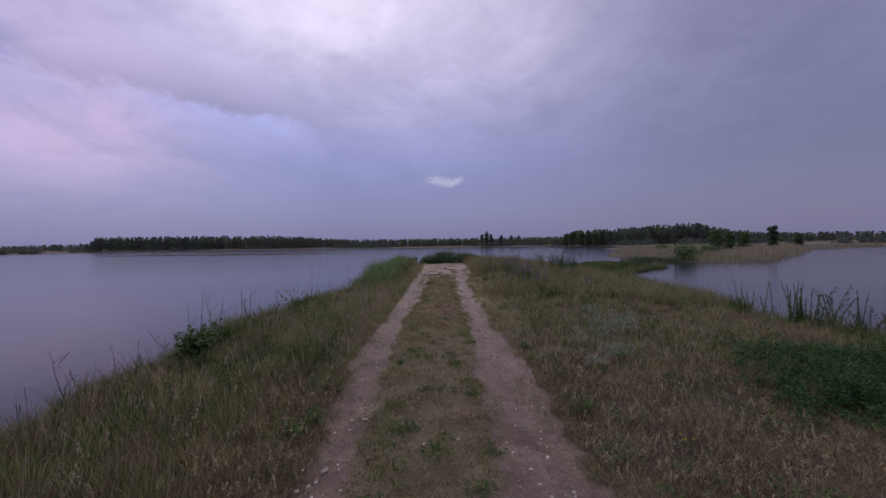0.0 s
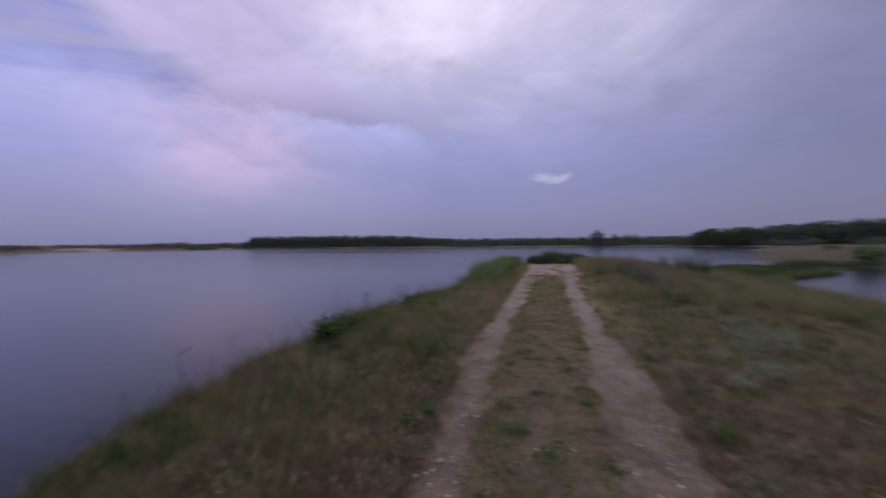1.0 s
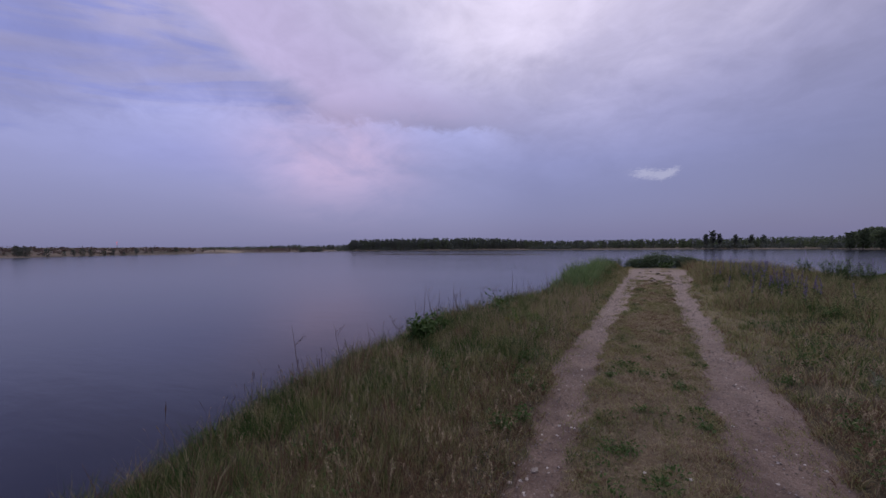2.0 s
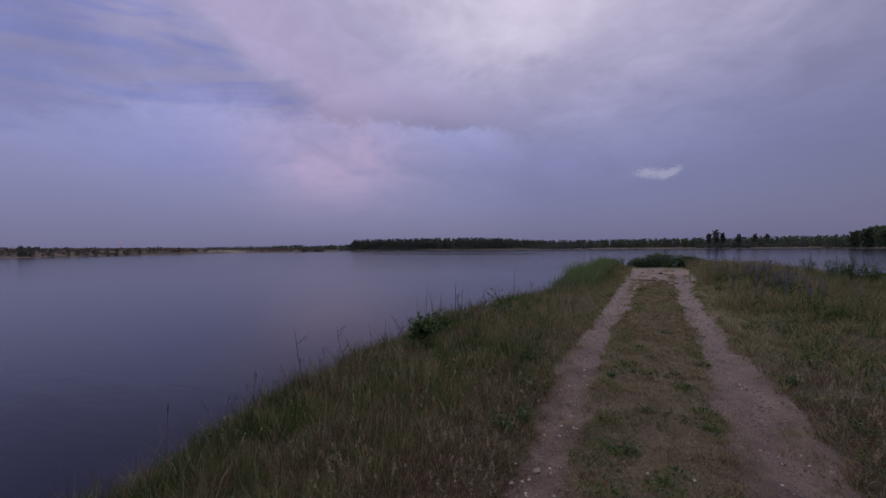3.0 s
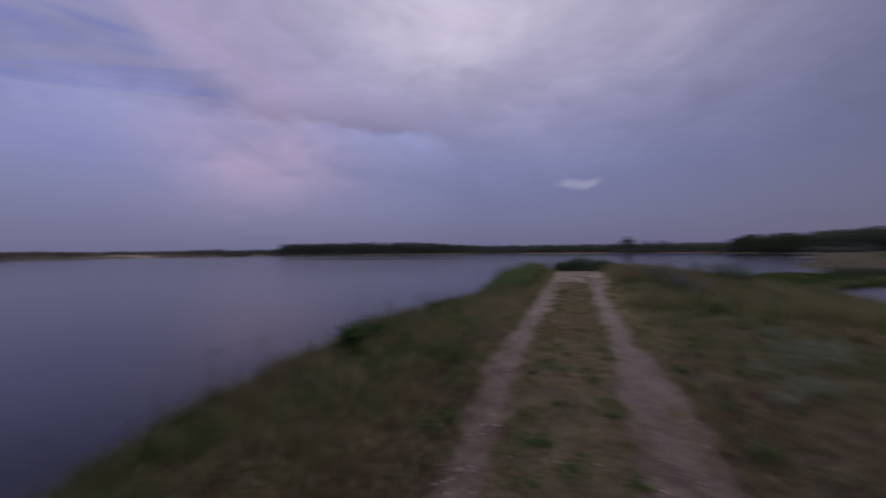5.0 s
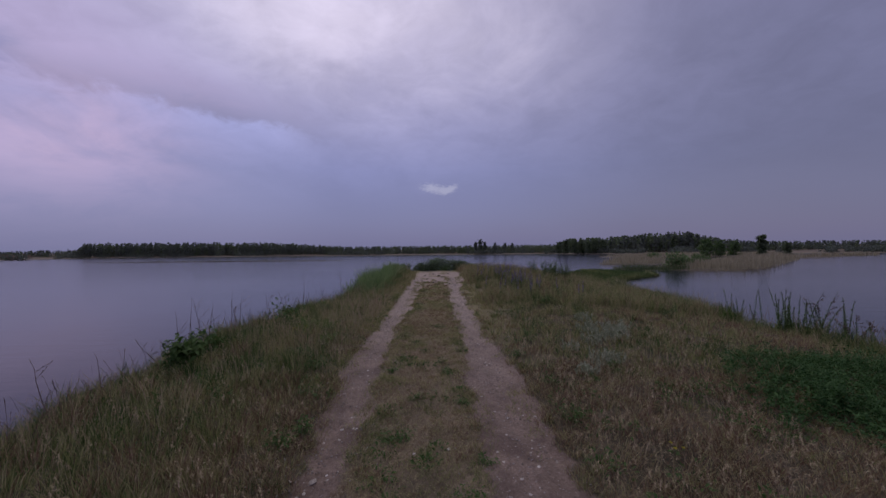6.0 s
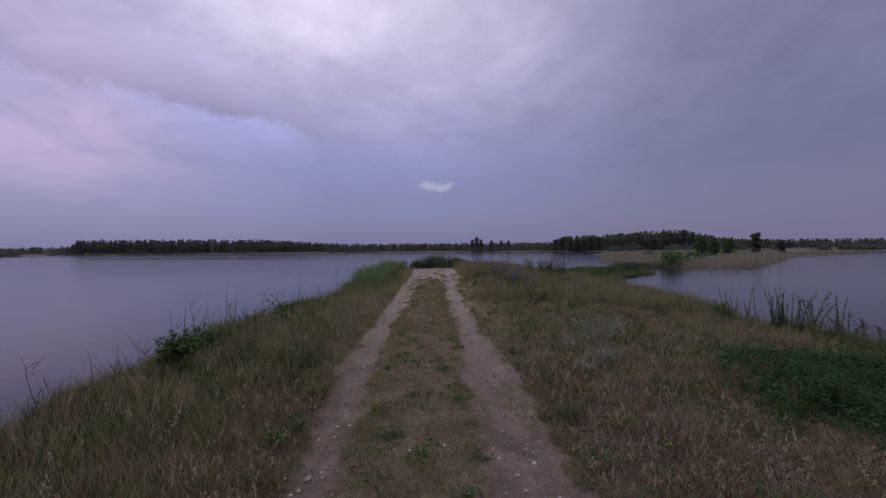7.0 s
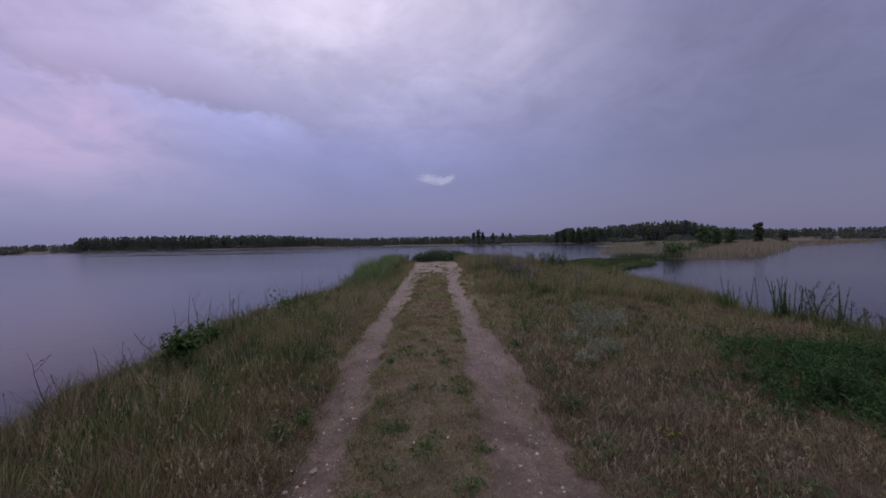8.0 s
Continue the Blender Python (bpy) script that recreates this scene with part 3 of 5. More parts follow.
def dead_mat(n, x0, x1, y0, y1, dry):
    """Flattened clumps of dead grass."""
    x, y = scatter(n, x0, x1, y0, y1, 1.1)
    keep = inside(x, y) & open_ground(x, y) & (vnoise(x, y, 0.5, 65) > 0.25)
    x, y = x[keep], y[keep]
    return tussocks(x, y, 20, 0.09, 0.04 + 0.09 * rng.random(len(x)), dry + 0.16 * (vnoise(x, y, 0.4, 66) - 0.5) + rng.normal(0, 0.06, len(x)), 0.0032 + 0.0006 * y, 1.3)


stuff("dead_grass_mat", "matted rusty brown dead grass beside the ruts", "grass",
      [dead_mat(2300, 1.0, 5.2, 1.2, 5.0, 0.90), dead_mat(800, -2.3, -1.0, 1.2, 4.6, 0.92), dead_mat(900, 3.5, 7.8, 5.4, 10.0, 0.88)], M_GRASS)


def straw_cap(y, dry):
    """Past the trampled stretch hardly any grass has gone to rust."""
    return np.minimum(dry, 1.0 - 0.28 * sstep(y, 4.5, 7.5))


# left verge and bank: a low layer and tussocks
def left_zone(x, y):
    shoulder = sstep(left_edge(y) + 1.5 - x, 0, 1.6)
    near_rut = sstep(x, -1.9, -1.15)
    lush = sstep(y, 10.5, 13.5) * (1 - sstep(x, -1.9, -1.4))
    front = 1 - sstep(y, 2.8, 4.6)
    return shoulder, near_rut, lush, front


x, y = scatter(16500, -5.2, -0.95, 0.0, 21.5, 1.6)
x, y = tufted(x, y, 5, 0.05)
keep = inside(x, y, 0.9) & open_ground(x, y)
x, y = x[keep], y[keep]
shoulder, near_rut, lush, front = left_zone(x, y)
# dry rises past y 5 so far blades carry their stronger light as paler colour
low = blades(x, y, (0.06 + 0.12 * rng.random(len(x))) * (1 - 0.65 * near_rut), 0.0024 + 0.0008 * y, straw_cap(y, 0.48 + 0.14 * near_rut * (1 - lush) + 0.2 * sstep(y, 5, 10) + 0.7 * (vnoise(x, y, 0.9, 23) - 0.5) - 0.18 * shoulder - 0.05 * lush + 0.05 * front + 0.5 * (rng.random(len(x)) - 0.5)), 0.7)
x, y = scatter(4600, -5.1, -1.0, 0.3, 21.0, 1.5)
keep = inside(x, y, 0.8) & open_ground(x, y)
x, y = x[keep], y[keep]
shoulder, near_rut, lush, front = left_zone(x, y)
big = rng.random(len(x)) ** 2
h = (0.09 + 0.27 * big + 0.12 * shoulder * rng.random(len(x)) + 0.24 * lush) * (1 - 0.72 * near_rut)
# same lift past y 5: light on the far tussocks put into dry
dry = 0.43 + (0.8 - 0.3 * sstep(y, 6, 10)) * (vnoise(x, y, 0.7, 29) - 0.5) + 0.16 * near_rut * (1 - lush) + 0.2 * sstep(y, 5, 10) - 0.18 * shoulder - 0.05 * lush + 0.09 * front + rng.normal(0, 0.24, len(x))
dry = np.where(rng.random(len(x)) < 0.04 + 0.10 * front + 0.34 * sstep(vnoise(x, y, 0.9, 54), 0.55, 0.8) * (1 - lush) * (1 - sstep(y, 5, 9)), 1.0, dry)
stuff("verge_grass", "mixed green and straw-coloured grass on the bank", "grass",
      [low, tussocks(x, y, 34, 0.06 + 0.08 * rng.random(len(x)), h, straw_cap(y, np.clip(dry, 0.0, 1.0)), 0.0030 + 0.0008 * y)], M_GRASS)


# right shelf: sparse matted grass, then tussocks
def right_zone(x, y):
    near_rut = 1 - sstep(x, 1.0, 1.9)
    lush = sstep(y, 7.5, 11.0) * (1 - sstep(x, 5.0, 9.0)) * sstep(x, 1.1, 1.7)
    rim = sstep(x - right_edge(y), -1.7, 0.1)
    mat = (1 - sstep(y, 3.6, 5.2)) * (1 - sstep(x, 3.2, 4.4))
    bare = sstep(x, 4.0, 5.5) * sstep(y, 5.8, 6.6) * (1 - sstep(y, 9.5, 12)) * (1 - rim)
    return near_rut, lush, rim, mat, bare


x, y = scatter(18500, 0.95, 13.5, 0.0, 27.0, 1.6)
x, y = tufted(x, y, 5, 0.06)
near_rut, lush, rim, mat, bare = right_zone(x, y)
keep = inside(x, y, 0.7) & open_ground(x, y) & (rng.random(len(x)) < (0.4 + 0.6 * sstep(vnoise(x, y, 0.7, 24), 0.3, 0.6)) * (1 - 0.2 * bare))
x, y = x[keep], y[keep]
near_rut, lush, rim, mat, bare = right_zone(x, y)
# dry also lifted from y 5 to 9, painting far grass as better lit
low = blades(x, y, (0.05 + 0.09 * rng.random(len(x))) * (1 - 0.4 * near_rut) * (1 - 0.5 * mat), 0.0026 + 0.0009 * y,
             0.62 + 0.10 * sstep(y, 5, 9) + (0.75 - 0.3 * sstep(y, 5, 9)) * (vnoise(x, y, 1.1, 25) - 0.5)  - 0.14 * rim + 0.50 * mat + 0.28 * bare - 0.07 * sstep(x, 2.2, 3.5) + 0.4 * (rng.random(len(x)) - 0.5), 0.9 + 0.5 * mat)
x, y = scatter(5600, 1.0, 13.0, 0.6, 27.0, 1.25)
near_rut, lush, rim, mat, bare = right_zone(x, y)
keep = inside(x, y, 0.6) & open_ground(x, y) & (rng.random(len(x)) < 1 - 0.5 * bare - 0.4 * mat)
x, y = x[keep], y[keep]
near_rut, lush, rim, mat, bare = right_zone(x, y)
big = rng.random(len(x)) ** 2
h = (0.06 + 0.24 * big + 0.30 * lush * rng.random(len(x)) ** 1.5 + 0.20 * rim) * (1 - 0.4 * near_rut) * (1 - 0.45 * mat)
# the y 5 to 9 term paints in the light caught by far tussocks
dry = 0.54 + 0.18 * sstep(y, 5, 9) + (0.9 - 0.45 * sstep(y, 5, 9)) * (vnoise(x, y, 0.8, 30) - 0.5) - 0.06 * lush - 0.14 * rim + 0.44 * mat - 0.08 * sstep(x, 2.2, 3.5) + rng.normal(0, 0.2, len(x))
stuff("shelf_grass", "dry brown and olive grass beside the track", "grass",
      [low, tussocks(x, y, 30, 0.06 + 0.10 * rng.random(len(x)), h, straw_cap(y, np.clip(dry, 0.02, 1.0)), 0.0030 + 0.0010 * y, 0.7)], M_GRASS)

# ragged sedge along the right-hand water line
y = rng.uniform(5.5, 44.0, 1300)
x = right_edge(y) + rng.normal(-0.15, 0.35, len(y))
keep = inside(x, y, 0.5)
x, y = x[keep], y[keep]
stuff("shore_sedge", "ragged green sedge along the water line", "grass",
      [tussocks(x, y, 20, 0.14, (0.16 + 0.36 * rng.random(len(x)) ** 1.5) * (1 + 0.01 * y), 0.34 + rng.normal(0, 0.14, len(x)), 0.006 + 0.0006 * y, 0.5)], M_GRASS)

# taller grass on the crest
x, y = scatter(1500, 1.15, 8.0, 9.5, 21.0, 1.0)
keep = inside(x, y) & open_ground(x, y) & (vnoise(x, y, 1.4, 46) > 0.35)
x, y = x[keep], y[keep]
stuff("crest_grass", "tall olive grass on the crest beside the track", "grass",
      [tussocks(x, y, 22, 0.12, 0.28 + 0.52 * vnoise(x, y, 0.6, 47) * rng.random(len(x)) ** 0.7, 0.68 + rng.normal(0, 0.16, len(x)), 0.010, 0.6)], M_GRASS)

# low wet meadow running out into the water
x, y = scatter(16000, 6, 25, 18, 49, 1.0)
x, y = tufted(x, y, 4, 0.15)
keep = inside(x, y, 0.6)
x, y = x[keep], y[keep]
stuff("meadow_sedge", "green sedge on the low wet spit", "grass",
      [blades(x, y, 0.12 + 0.22 * rng.random(len(x)), 0.014 + 0.0007 * y, 0.06 + 0.40 * vnoise(x, y, 2.5, 26) + rng.normal(0, 0.06, len(x)), 0.4)], M_GRASS)


def seed_stems(x, y, h, thick, head):
    """Thin stalks, each with a nodding seed head."""
    n = len(x)
    base = np.stack([x, y, height(x, y) - 0.01], -1)
    t, s = rng.random(n) * 6.283, rng.random(n) * 6.283
    side = np.stack([np.cos(t), np.sin(t), 0 * t], -1)
    off = np.stack([np.cos(s), np.sin(s), 0 * s], -1) * (h * (0.08 + 0.22 * rng.random(n)))[:, None]
    up = np.zeros((n, 3))
    up[:, 2] = h
    a, b, c = base, base + up * 0.6 + off * 0.3, base + up + off
    d = c + (off * 0.3 + up * rng.uniform(0.0, 0.2, n)[:, None] * (head / 0.08)[:, None])
    w, hw = side * thick[:, None], side * (head * 0.055)[:, None]
    m = (c + d) / 2
    v = np.stack([a - w, a + w, b - w, b + w, c - w, c + w, m - hw, m + hw, d], 1).reshape(-1, 3)
    k = np.arange(n)[:, None] * 9
    q = np.concatenate([k + np.array([[0, 1, 3, 2]]), k + np.array([[2, 3, 5, 4]]), k + np.array([[4, 5, 7, 6]])])
    return v, q, k + np.array([[6, 7, 8]]), np.full(n * 9, 0.8)


x, y = scatter(7000, -5.0, 9.5, 0.3, 18.0, 1.7)
x2, y2 = scatter(500, 1.2, 3.6, 1.6, 5.0, 1.0)
x3, y3 = scatter(3600, -4.8, -1.2, 2.8, 13.0, 1.2)
x, y = np.concatenate([x, x2, x3]), np.concatenate([y, y2, y3])
keep = inside(x, y, 0.5) & open_ground(x, y) & ((x < -1.2) | (x > 1.2)) & (vnoise(x, y, 1.3, 27) > 0.3 + 0.3 * rng.random(len(x))) & (((x - 5.3) / 2.4) ** 2 + ((y - 3.75) / 1.95) ** 2 > 0.9)
x, y = x[keep], y[keep]
stuff("seeding_grass", "pale seed heads of dry grass", "grass", [seed_stems(x, y, (0.14 + 0.2 * rng.random(len(x))) * np.where(x > 0, 0.85, 1.15), 0.0005 + 0.0002 * y, 0.025 + 0.04 * rng.random(len(x)) + 0.003 * y)], M_STRAW)


def brome(n, x0, x1, y0, y1, label):
    """Short stems with a few nodding spikelets each."""
    x, y = scatter(n, x0, x1, y0, y1, 1.2)
    x, y = x[inside(x, y)], y[inside(x, y)]
    keep = open_ground(x, y) & (vnoise(x, y, 0.8, 48) > 0.25 + 0.25 * rng.random(len(x))) & (((x - 5.3) / 2.4) ** 2 + ((y - 3.75) / 1.95) ** 2 > 0.8)
    x, y = x[keep], y[keep]
    n = len(x)
    z = height(x, y)
    h = 0.08 + 0.16 * rng.random(n)
    a = rng.random(n) * 6.283
    top = np.stack([x + np.cos(a) * h * 0.35, y + np.sin(a) * h * 0.35, z + h], -1)
    base = np.stack([x, y, z], -1)
    side = np.stack([-np.sin(a), np.cos(a), 0 * a], -1) * 0.0012
    vs = [np.stack([base - side, base + side, top + side * 0.7, top - side * 0.7], 1).reshape(-1, 3)]
    qs = [np.arange(n)[:, None] * 4 + np.array([[0, 1, 2, 3]])]
    off = n * 4
    for k in range(6):
        b = a + rng.normal(0, 0.5, n)
        s = base + (top - base) * (1.0 - 0.06 * k)
        d = np.stack([np.cos(b) * 0.7, np.sin(b) * 0.7, rng.uniform(-0.7, 0.3, n)], -1) * (0.018 + 0.022 * rng.random(n) + 0.002 * y)[:, None]
        w = np.stack([-np.sin(b), np.cos(b), 0 * b], -1) * (0.0022 + 0.002 * rng.random(n) + 0.0003 * y)[:, None]
        vs.append(np.stack([s, s + d * 0.45 + w, s + d, s + d * 0.45 - w], 1).reshape(-1, 3))
        qs.append(np.arange(n)[:, None] * 4 + np.array([[0, 1, 2, 3]]) + off)
        off += n * 4
    tagged(new("nodding_brome", mesh_from("nodding_brome", np.concatenate(vs), [np.concatenate(qs)], [M_STRAW])), label, "grass", kind="stuff")


brome(1900, 1.1, 4.6, 1.3, 7.5, "pale nodding seed heads over matted rusty grass")
brome(1900, -4.2, -1.05, 1.0, 10.0, "pale nodding seed heads among the bank grass")


def litter(n, x0, x1, y0, y1):
    """Broken straws lying on the soil."""
    x, y = scatter(n, x0, x1, y0, y1, 1.5)
    keep = inside(x, y) & (land(x, y)[1] < 0.25 + 0.75 * rng.random(n) ** 2) & (vnoise(x, y, 0.35, 55) > 0.3)
    x, y = x[keep], y[keep]
    return blades(x, y, np.full(len(x), 0.006), 0.003 + 0.0006 * y, np.where(rng.random(len(x)) < 0.35, 1.0, 0.78), 5.0 + 3.0 * rng.random(len(x)), height(x, y) + 0.012)


stuff("straw_litter", "broken dead straws lying on trampled turf", "litter", [litter(9000, -0.75, 0.6, 1.2, 12.0), litter(6000, 0.9, 3.6, 1.2, 8.0), litter(3500, -2.2, -0.9, 1.2, 9.0)], M_GRASS)


# ---- far woods, reeds ----
def clumps(centres, size, squash=0.8):
    """Two crossed ragged leaves for each centre."""
    n = len(centres)
    a, b = rng.normal(0, 1, (n, 3)), rng.normal(0, 1, (n, 3))
    a /= np.linalg.norm(a, axis=1)[:, None]
    b -= (a * b).sum(1)[:, None] * a
    b /= np.linalg.norm(b, axis=1)[:, None]
    s = (np.asarray(size) * (0.6 + 0.8 * rng.random(n)))[:, None]
    v = np.stack([centres - a * s, centres - b * s * squash, centres + a * s, centres + b * s * squash], 1).reshape(-1, 3)
    return v, np.arange(n)[:, None] * 4 + np.array([[0, 1, 2, 3]])


TOP_AZ = [-180, -100, -80, -66, -56, -49, -43.6, -43, -36, -24, -13, 5, 15, 18, 19, 25, 32, 34, 37, 41, 50, 60, 110, 180]
TOP_PX = [12, 9, 7, 5, 6, 8, 10, 20, 20, 18, 10, 10, 10, 10, 19, 22, 30, 31, 20, 12, 12, 13, 12, 12]


def woods():
    vs, ms = [], []
    a = np.concatenate([rng.uniform(-180, 180, 3000), rng.uniform(-86, 66, 3900)])
    a = a[(np.abs(a) < 95) | (rng.random(len(a)) < 0.2)]
    depth = rng.random(len(a))
    rs = np.interp(a, SHORE_AZ, SHORE_R)
    a = a[(a > -62) | (a < -95) | (depth < 0.45)]
    depth = depth[:len(a)]
    rs = np.interp(a, SHORE_AZ, SHORE_R)
    back = np.interp(a, [-60, -47, -44, -12, 5, 18, 30, 45], [150, 90, 14, 16, 18, 12, 30, 60])
    r = rs + back + depth * 45
    x, y = r * np.sin(np.radians(a)), r * np.cos(np.radians(a))
    z = height(x, y)
    cam_az = np.where(a < -50, -29.5, 0.0)
    d = r * np.maximum(np.cos(np.radians(np.clip(a - cam_az, -70, 70))), 0.3)
    top = np.interp(a, TOP_AZ, TOP_PX) / 658 * d + EYE
    hh = np.maximum((top - z) * (0.70 + 0.34 * rng.random(len(a)) ** 1.6), 2.0)
    pine = rng.random(len(a)) < np.interp(a, [-60, -43, -10, 17, 24, 30], [0.5, 0.85, 0.7, 0.2, 0.4, 0.75])
    n = 30
    u = rng.random((len(a), n))
    t = rng.random((len(a), n)) * 6.283
    low = np.where(pine, 0.12, 0.05)[:, None]
    f = low + (1 - low) * u
    prof = np.where(pine[:, None], (1 - u) ** 0.7 * 0.95 + 0.08, np.sqrt(np.clip(1 - (2 * u - 0.9) ** 2 / 1.25, 0.02, 1)))
    rad = prof * (hh * np.where(pine, 0.17, 0.24))[:, None] * np.sqrt(rng.random((len(a), n)))
    c = np.stack([x[:, None] + rad * np.cos(t), y[:, None] + rad * np.sin(t), z[:, None] + f * hh[:, None]], -1).reshape(-1, 3)
    v, q = clumps(c, np.repeat(hh * 0.074, n))
    slot = np.repeat(np.where(pine, 0, 1), n)
    # trunks
    s = (hh * 0.012)[:, None]
    p = np.stack([x, y, z - 0.3], -1)
    e = np.stack([np.cos(np.radians(a)), -np.sin(np.radians(a)), 0 * a], -1) * s
    tp = p + np.stack([0 * x, 0 * x, hh * 0.85], -1)
    tv = np.stack([p - e, p + e, tp + e * 0.3, tp - e * 0.3], 1).reshape(-1, 3)
    tq = np.arange(len(a))[:, None] * 4 + np.array([[0, 1, 2, 3]]) + len(v)
    ob = new("far_woods", mesh_from("far_woods", np.concatenate([v, tv]), [q, tq], [M_PINE, M_BIRCH, M_BARK], slots=np.concatenate([slot, np.full(len(a), 2)])))
    tagged(ob, "dark pine and birch woods along the far shores", "woods", kind="stuff")
    # scrub along the shore
    a = np.concatenate([rng.uniform(-52, 70, 1800), rng.uniform(-95, -64, 14)])
    r = np.interp(a, SHORE_AZ, SHORE_R) + 6 + rng.random(len(a)) * 14
    x, y = r * np.sin(np.radians(a)), r * np.cos(np.radians(a))
    z = height(x, y)
    keep = (a < -60) | (vnoise(a, a * 0, 1.6, 31) > np.interp(a, [-95, -60, -45, 0, 16, 50], [0.6, 0.6, 0.5, 0.5, 0.3, 0.4]))
    x, y, z = x[keep], y[keep], z[keep]
    hh = 1.0 + 2.6 * rng.random(len(x)) ** 2
    n = 20
    c = np.stack([x, y, z], -1)[:, None, :] + rng.normal(0, 1, (len(x), n, 3)) * (hh * 0.33)[:, None, None] + np.stack([0 * x, 0 * x, hh * 0.45], -1)[:, None, :]
    v, q = clumps(c.reshape(-1, 3), np.repeat(hh * 0.22, n))
    ob = new("shore_scrub", mesh_from("shore_scrub", v, [q], [M_PINE]))
    tagged(ob, "low dark scrub along the lake shores", "bushes", kind="stuff")
    # brown heath rising behind the shore
    a = rng.uniform(-95, -47, 1500)
    r = np.interp(a, SHORE_AZ, SHORE_R) + 4 + rng.random(len(a)) * 110
    x, y = r * np.sin(np.radians(a)), r * np.cos(np.radians(a))
    keep = (a < -63) | (a > -56) | (rng.random(len(a)) < 0.25)
    x, y = x[keep], y[keep]
    c = np.stack([x, y, height(x, y) + 0.5 + 1.3 * rng.random(len(x))], -1)
    v, q = clumps(np.repeat(c, 4, 0) + rng.normal(0, 0.7, (len(c) * 4, 3)), np.full(len(c) * 4, 0.8), 0.55)
    ob = new("heath", mesh_from("heath", v, [q], [M_HEATH]))
    tagged(ob, "brown heath on the far shore", "heath", kind="stuff")


woods()


def reeds(name, label, banks, mat, low, tall, density):
    vx, vy = [], []
    for a, b, c, d, r in banks:
        n = int(density * (math.hypot(c - a, d - b) * 2 * r + 3 * r * r) * min(1.0, 60 / math.hypot(a, b)))
        n = min(n, 20000)
        t = rng.random(n)
        ang, rad = rng.random(n) * 6.283, r * np.sqrt(rng.random(n))
        vx.append(a + t * (c - a) + rad * np.cos(ang))
        vy.append(b + t * (d - b) + rad * np.sin(ang))
    x, y = np.concatenate(vx), np.concatenate(vy)
    z = height(x, y)
    keep = (z > WATER - 0.22) & (vnoise(x, y, 3.5, 34) > 0.2)
    x, y, z = x[keep], y[keep], z[keep]
    d = np.hypot(x, y)
    h = (low + tall * rng.random(len(x)) * (0.3 + 1.2 * vnoise(x, y, 5, 33)))
    v, q, t, _ = blades(x, y, h, 0.014 + 0.0007 * d, np.ones(len(x)), 0.25, z)
    tagged(new(name, mesh_from(name, v, [q, t], [mat])), label, "reeds", kind="stuff")


reeds("reed_bed", "tan dry reed beds standing in shallow water", REEDS, M_REED, 0.5, 0.95, 7.5)
reeds("sedge_bed", "low green sedge at the edge of the reeds", SEDGE, M_REEDGREEN, 0.25, 0.5, 30.0)


# ---- plant building ----
class Geo:
    """Gathers vertices and faces for one mesh."""

    def __init__(self):
        self.v, self.q, self.t, self.n = [], [], [], 0

    def add(self, v, q=None, t=None):
        self.v.append(np.asarray(v, float))
        if q is not None:
            self.q.append(np.asarray(q, int) + self.n)
        if t is not None:
            self.t.append(np.asarray(t, int) + self.n)
        self.n += len(v)
        return self

    def tube(self, pts, radii, sides=5):
        pts, radii = np.asarray(pts, float), np.asarray(radii, float)
        d = np.gradient(pts, axis=0)
        d /= np.linalg.norm(d, axis=1)[:, None] + 1e-9
        ref = np.where(np.abs(d[:, 2:3]) > 0.9, np.array([[1.0, 0, 0]]), np.array([[0, 0, 1.0]]))
        a = np.cross(d, ref)
        a /= np.linalg.norm(a, axis=1)[:, None]
        b = np.cross(d, a)
        th = np.arange(sides) * 2 * math.pi / sides
        ring = pts[:, None] + radii[:, None, None] * (a[:, None] * np.cos(th)[None, :, None] + b[:, None] * np.sin(th)[None, :, None])
        k = len(pts)
        i, j = np.meshgrid(np.arange(k - 1), np.arange(sides), indexing="ij")
        q = np.stack([i * sides + j, i * sides + (j + 1) % sides, (i + 1) * sides + (j + 1) % sides, (i + 1) * sides + j], -1).reshape(-1, 4)
        return self.add(ring.reshape(-1, 3), q)

    def leaves(self, base, way, length, width, sag=0.25):
        """Folded, drooping leaves."""
        base, way = np.asarray(base, float), np.asarray(way, float)
        way = way / (np.linalg.norm(way, axis=1)[:, None] + 1e-9)
        length, width = np.broadcast_to(length, len(base))[:, None], np.broadcast_to(width, len(base))[:, None]
        side = np.cross(way, rng.normal(0, 0.35, (len(base), 3)) + np.array([0, 0, 1.0]))
        side /= np.linalg.norm(side, axis=1)[:, None] + 1e-9
        down = np.array([0, 0, -1.0])
        mid = base + way * length * 0.5
        tip = base + way * length + down * length * sag
        rise = np.cross(side, way) * width * 0.25
        v = np.stack([base, mid + side * width / 2 + rise, mid, mid - side * width / 2 + rise, tip], 1).reshape(-1, 3)
        k = np.arange(len(base))[:, None] * 5
        t = np.concatenate([k + np.array([[0, 1, 2]]), k + np.array([[0, 2, 3]]), k + np.array([[1, 4, 2]]), k + np.array([[2, 4, 3]])])
        return self.add(v, t=t)

    def cards(self, centres, size, squash=0.8):
        v, q = clumps(np.asarray(centres, float), size, squash)
        return self.add(v, q)

    def mesh(self, name, mat, smooth=False):
        faces = [np.concatenate(f) for f in (self.q, self.t) if f]
        return mesh_from(name, np.concatenate(self.v), faces, [mat], smooth=smooth)


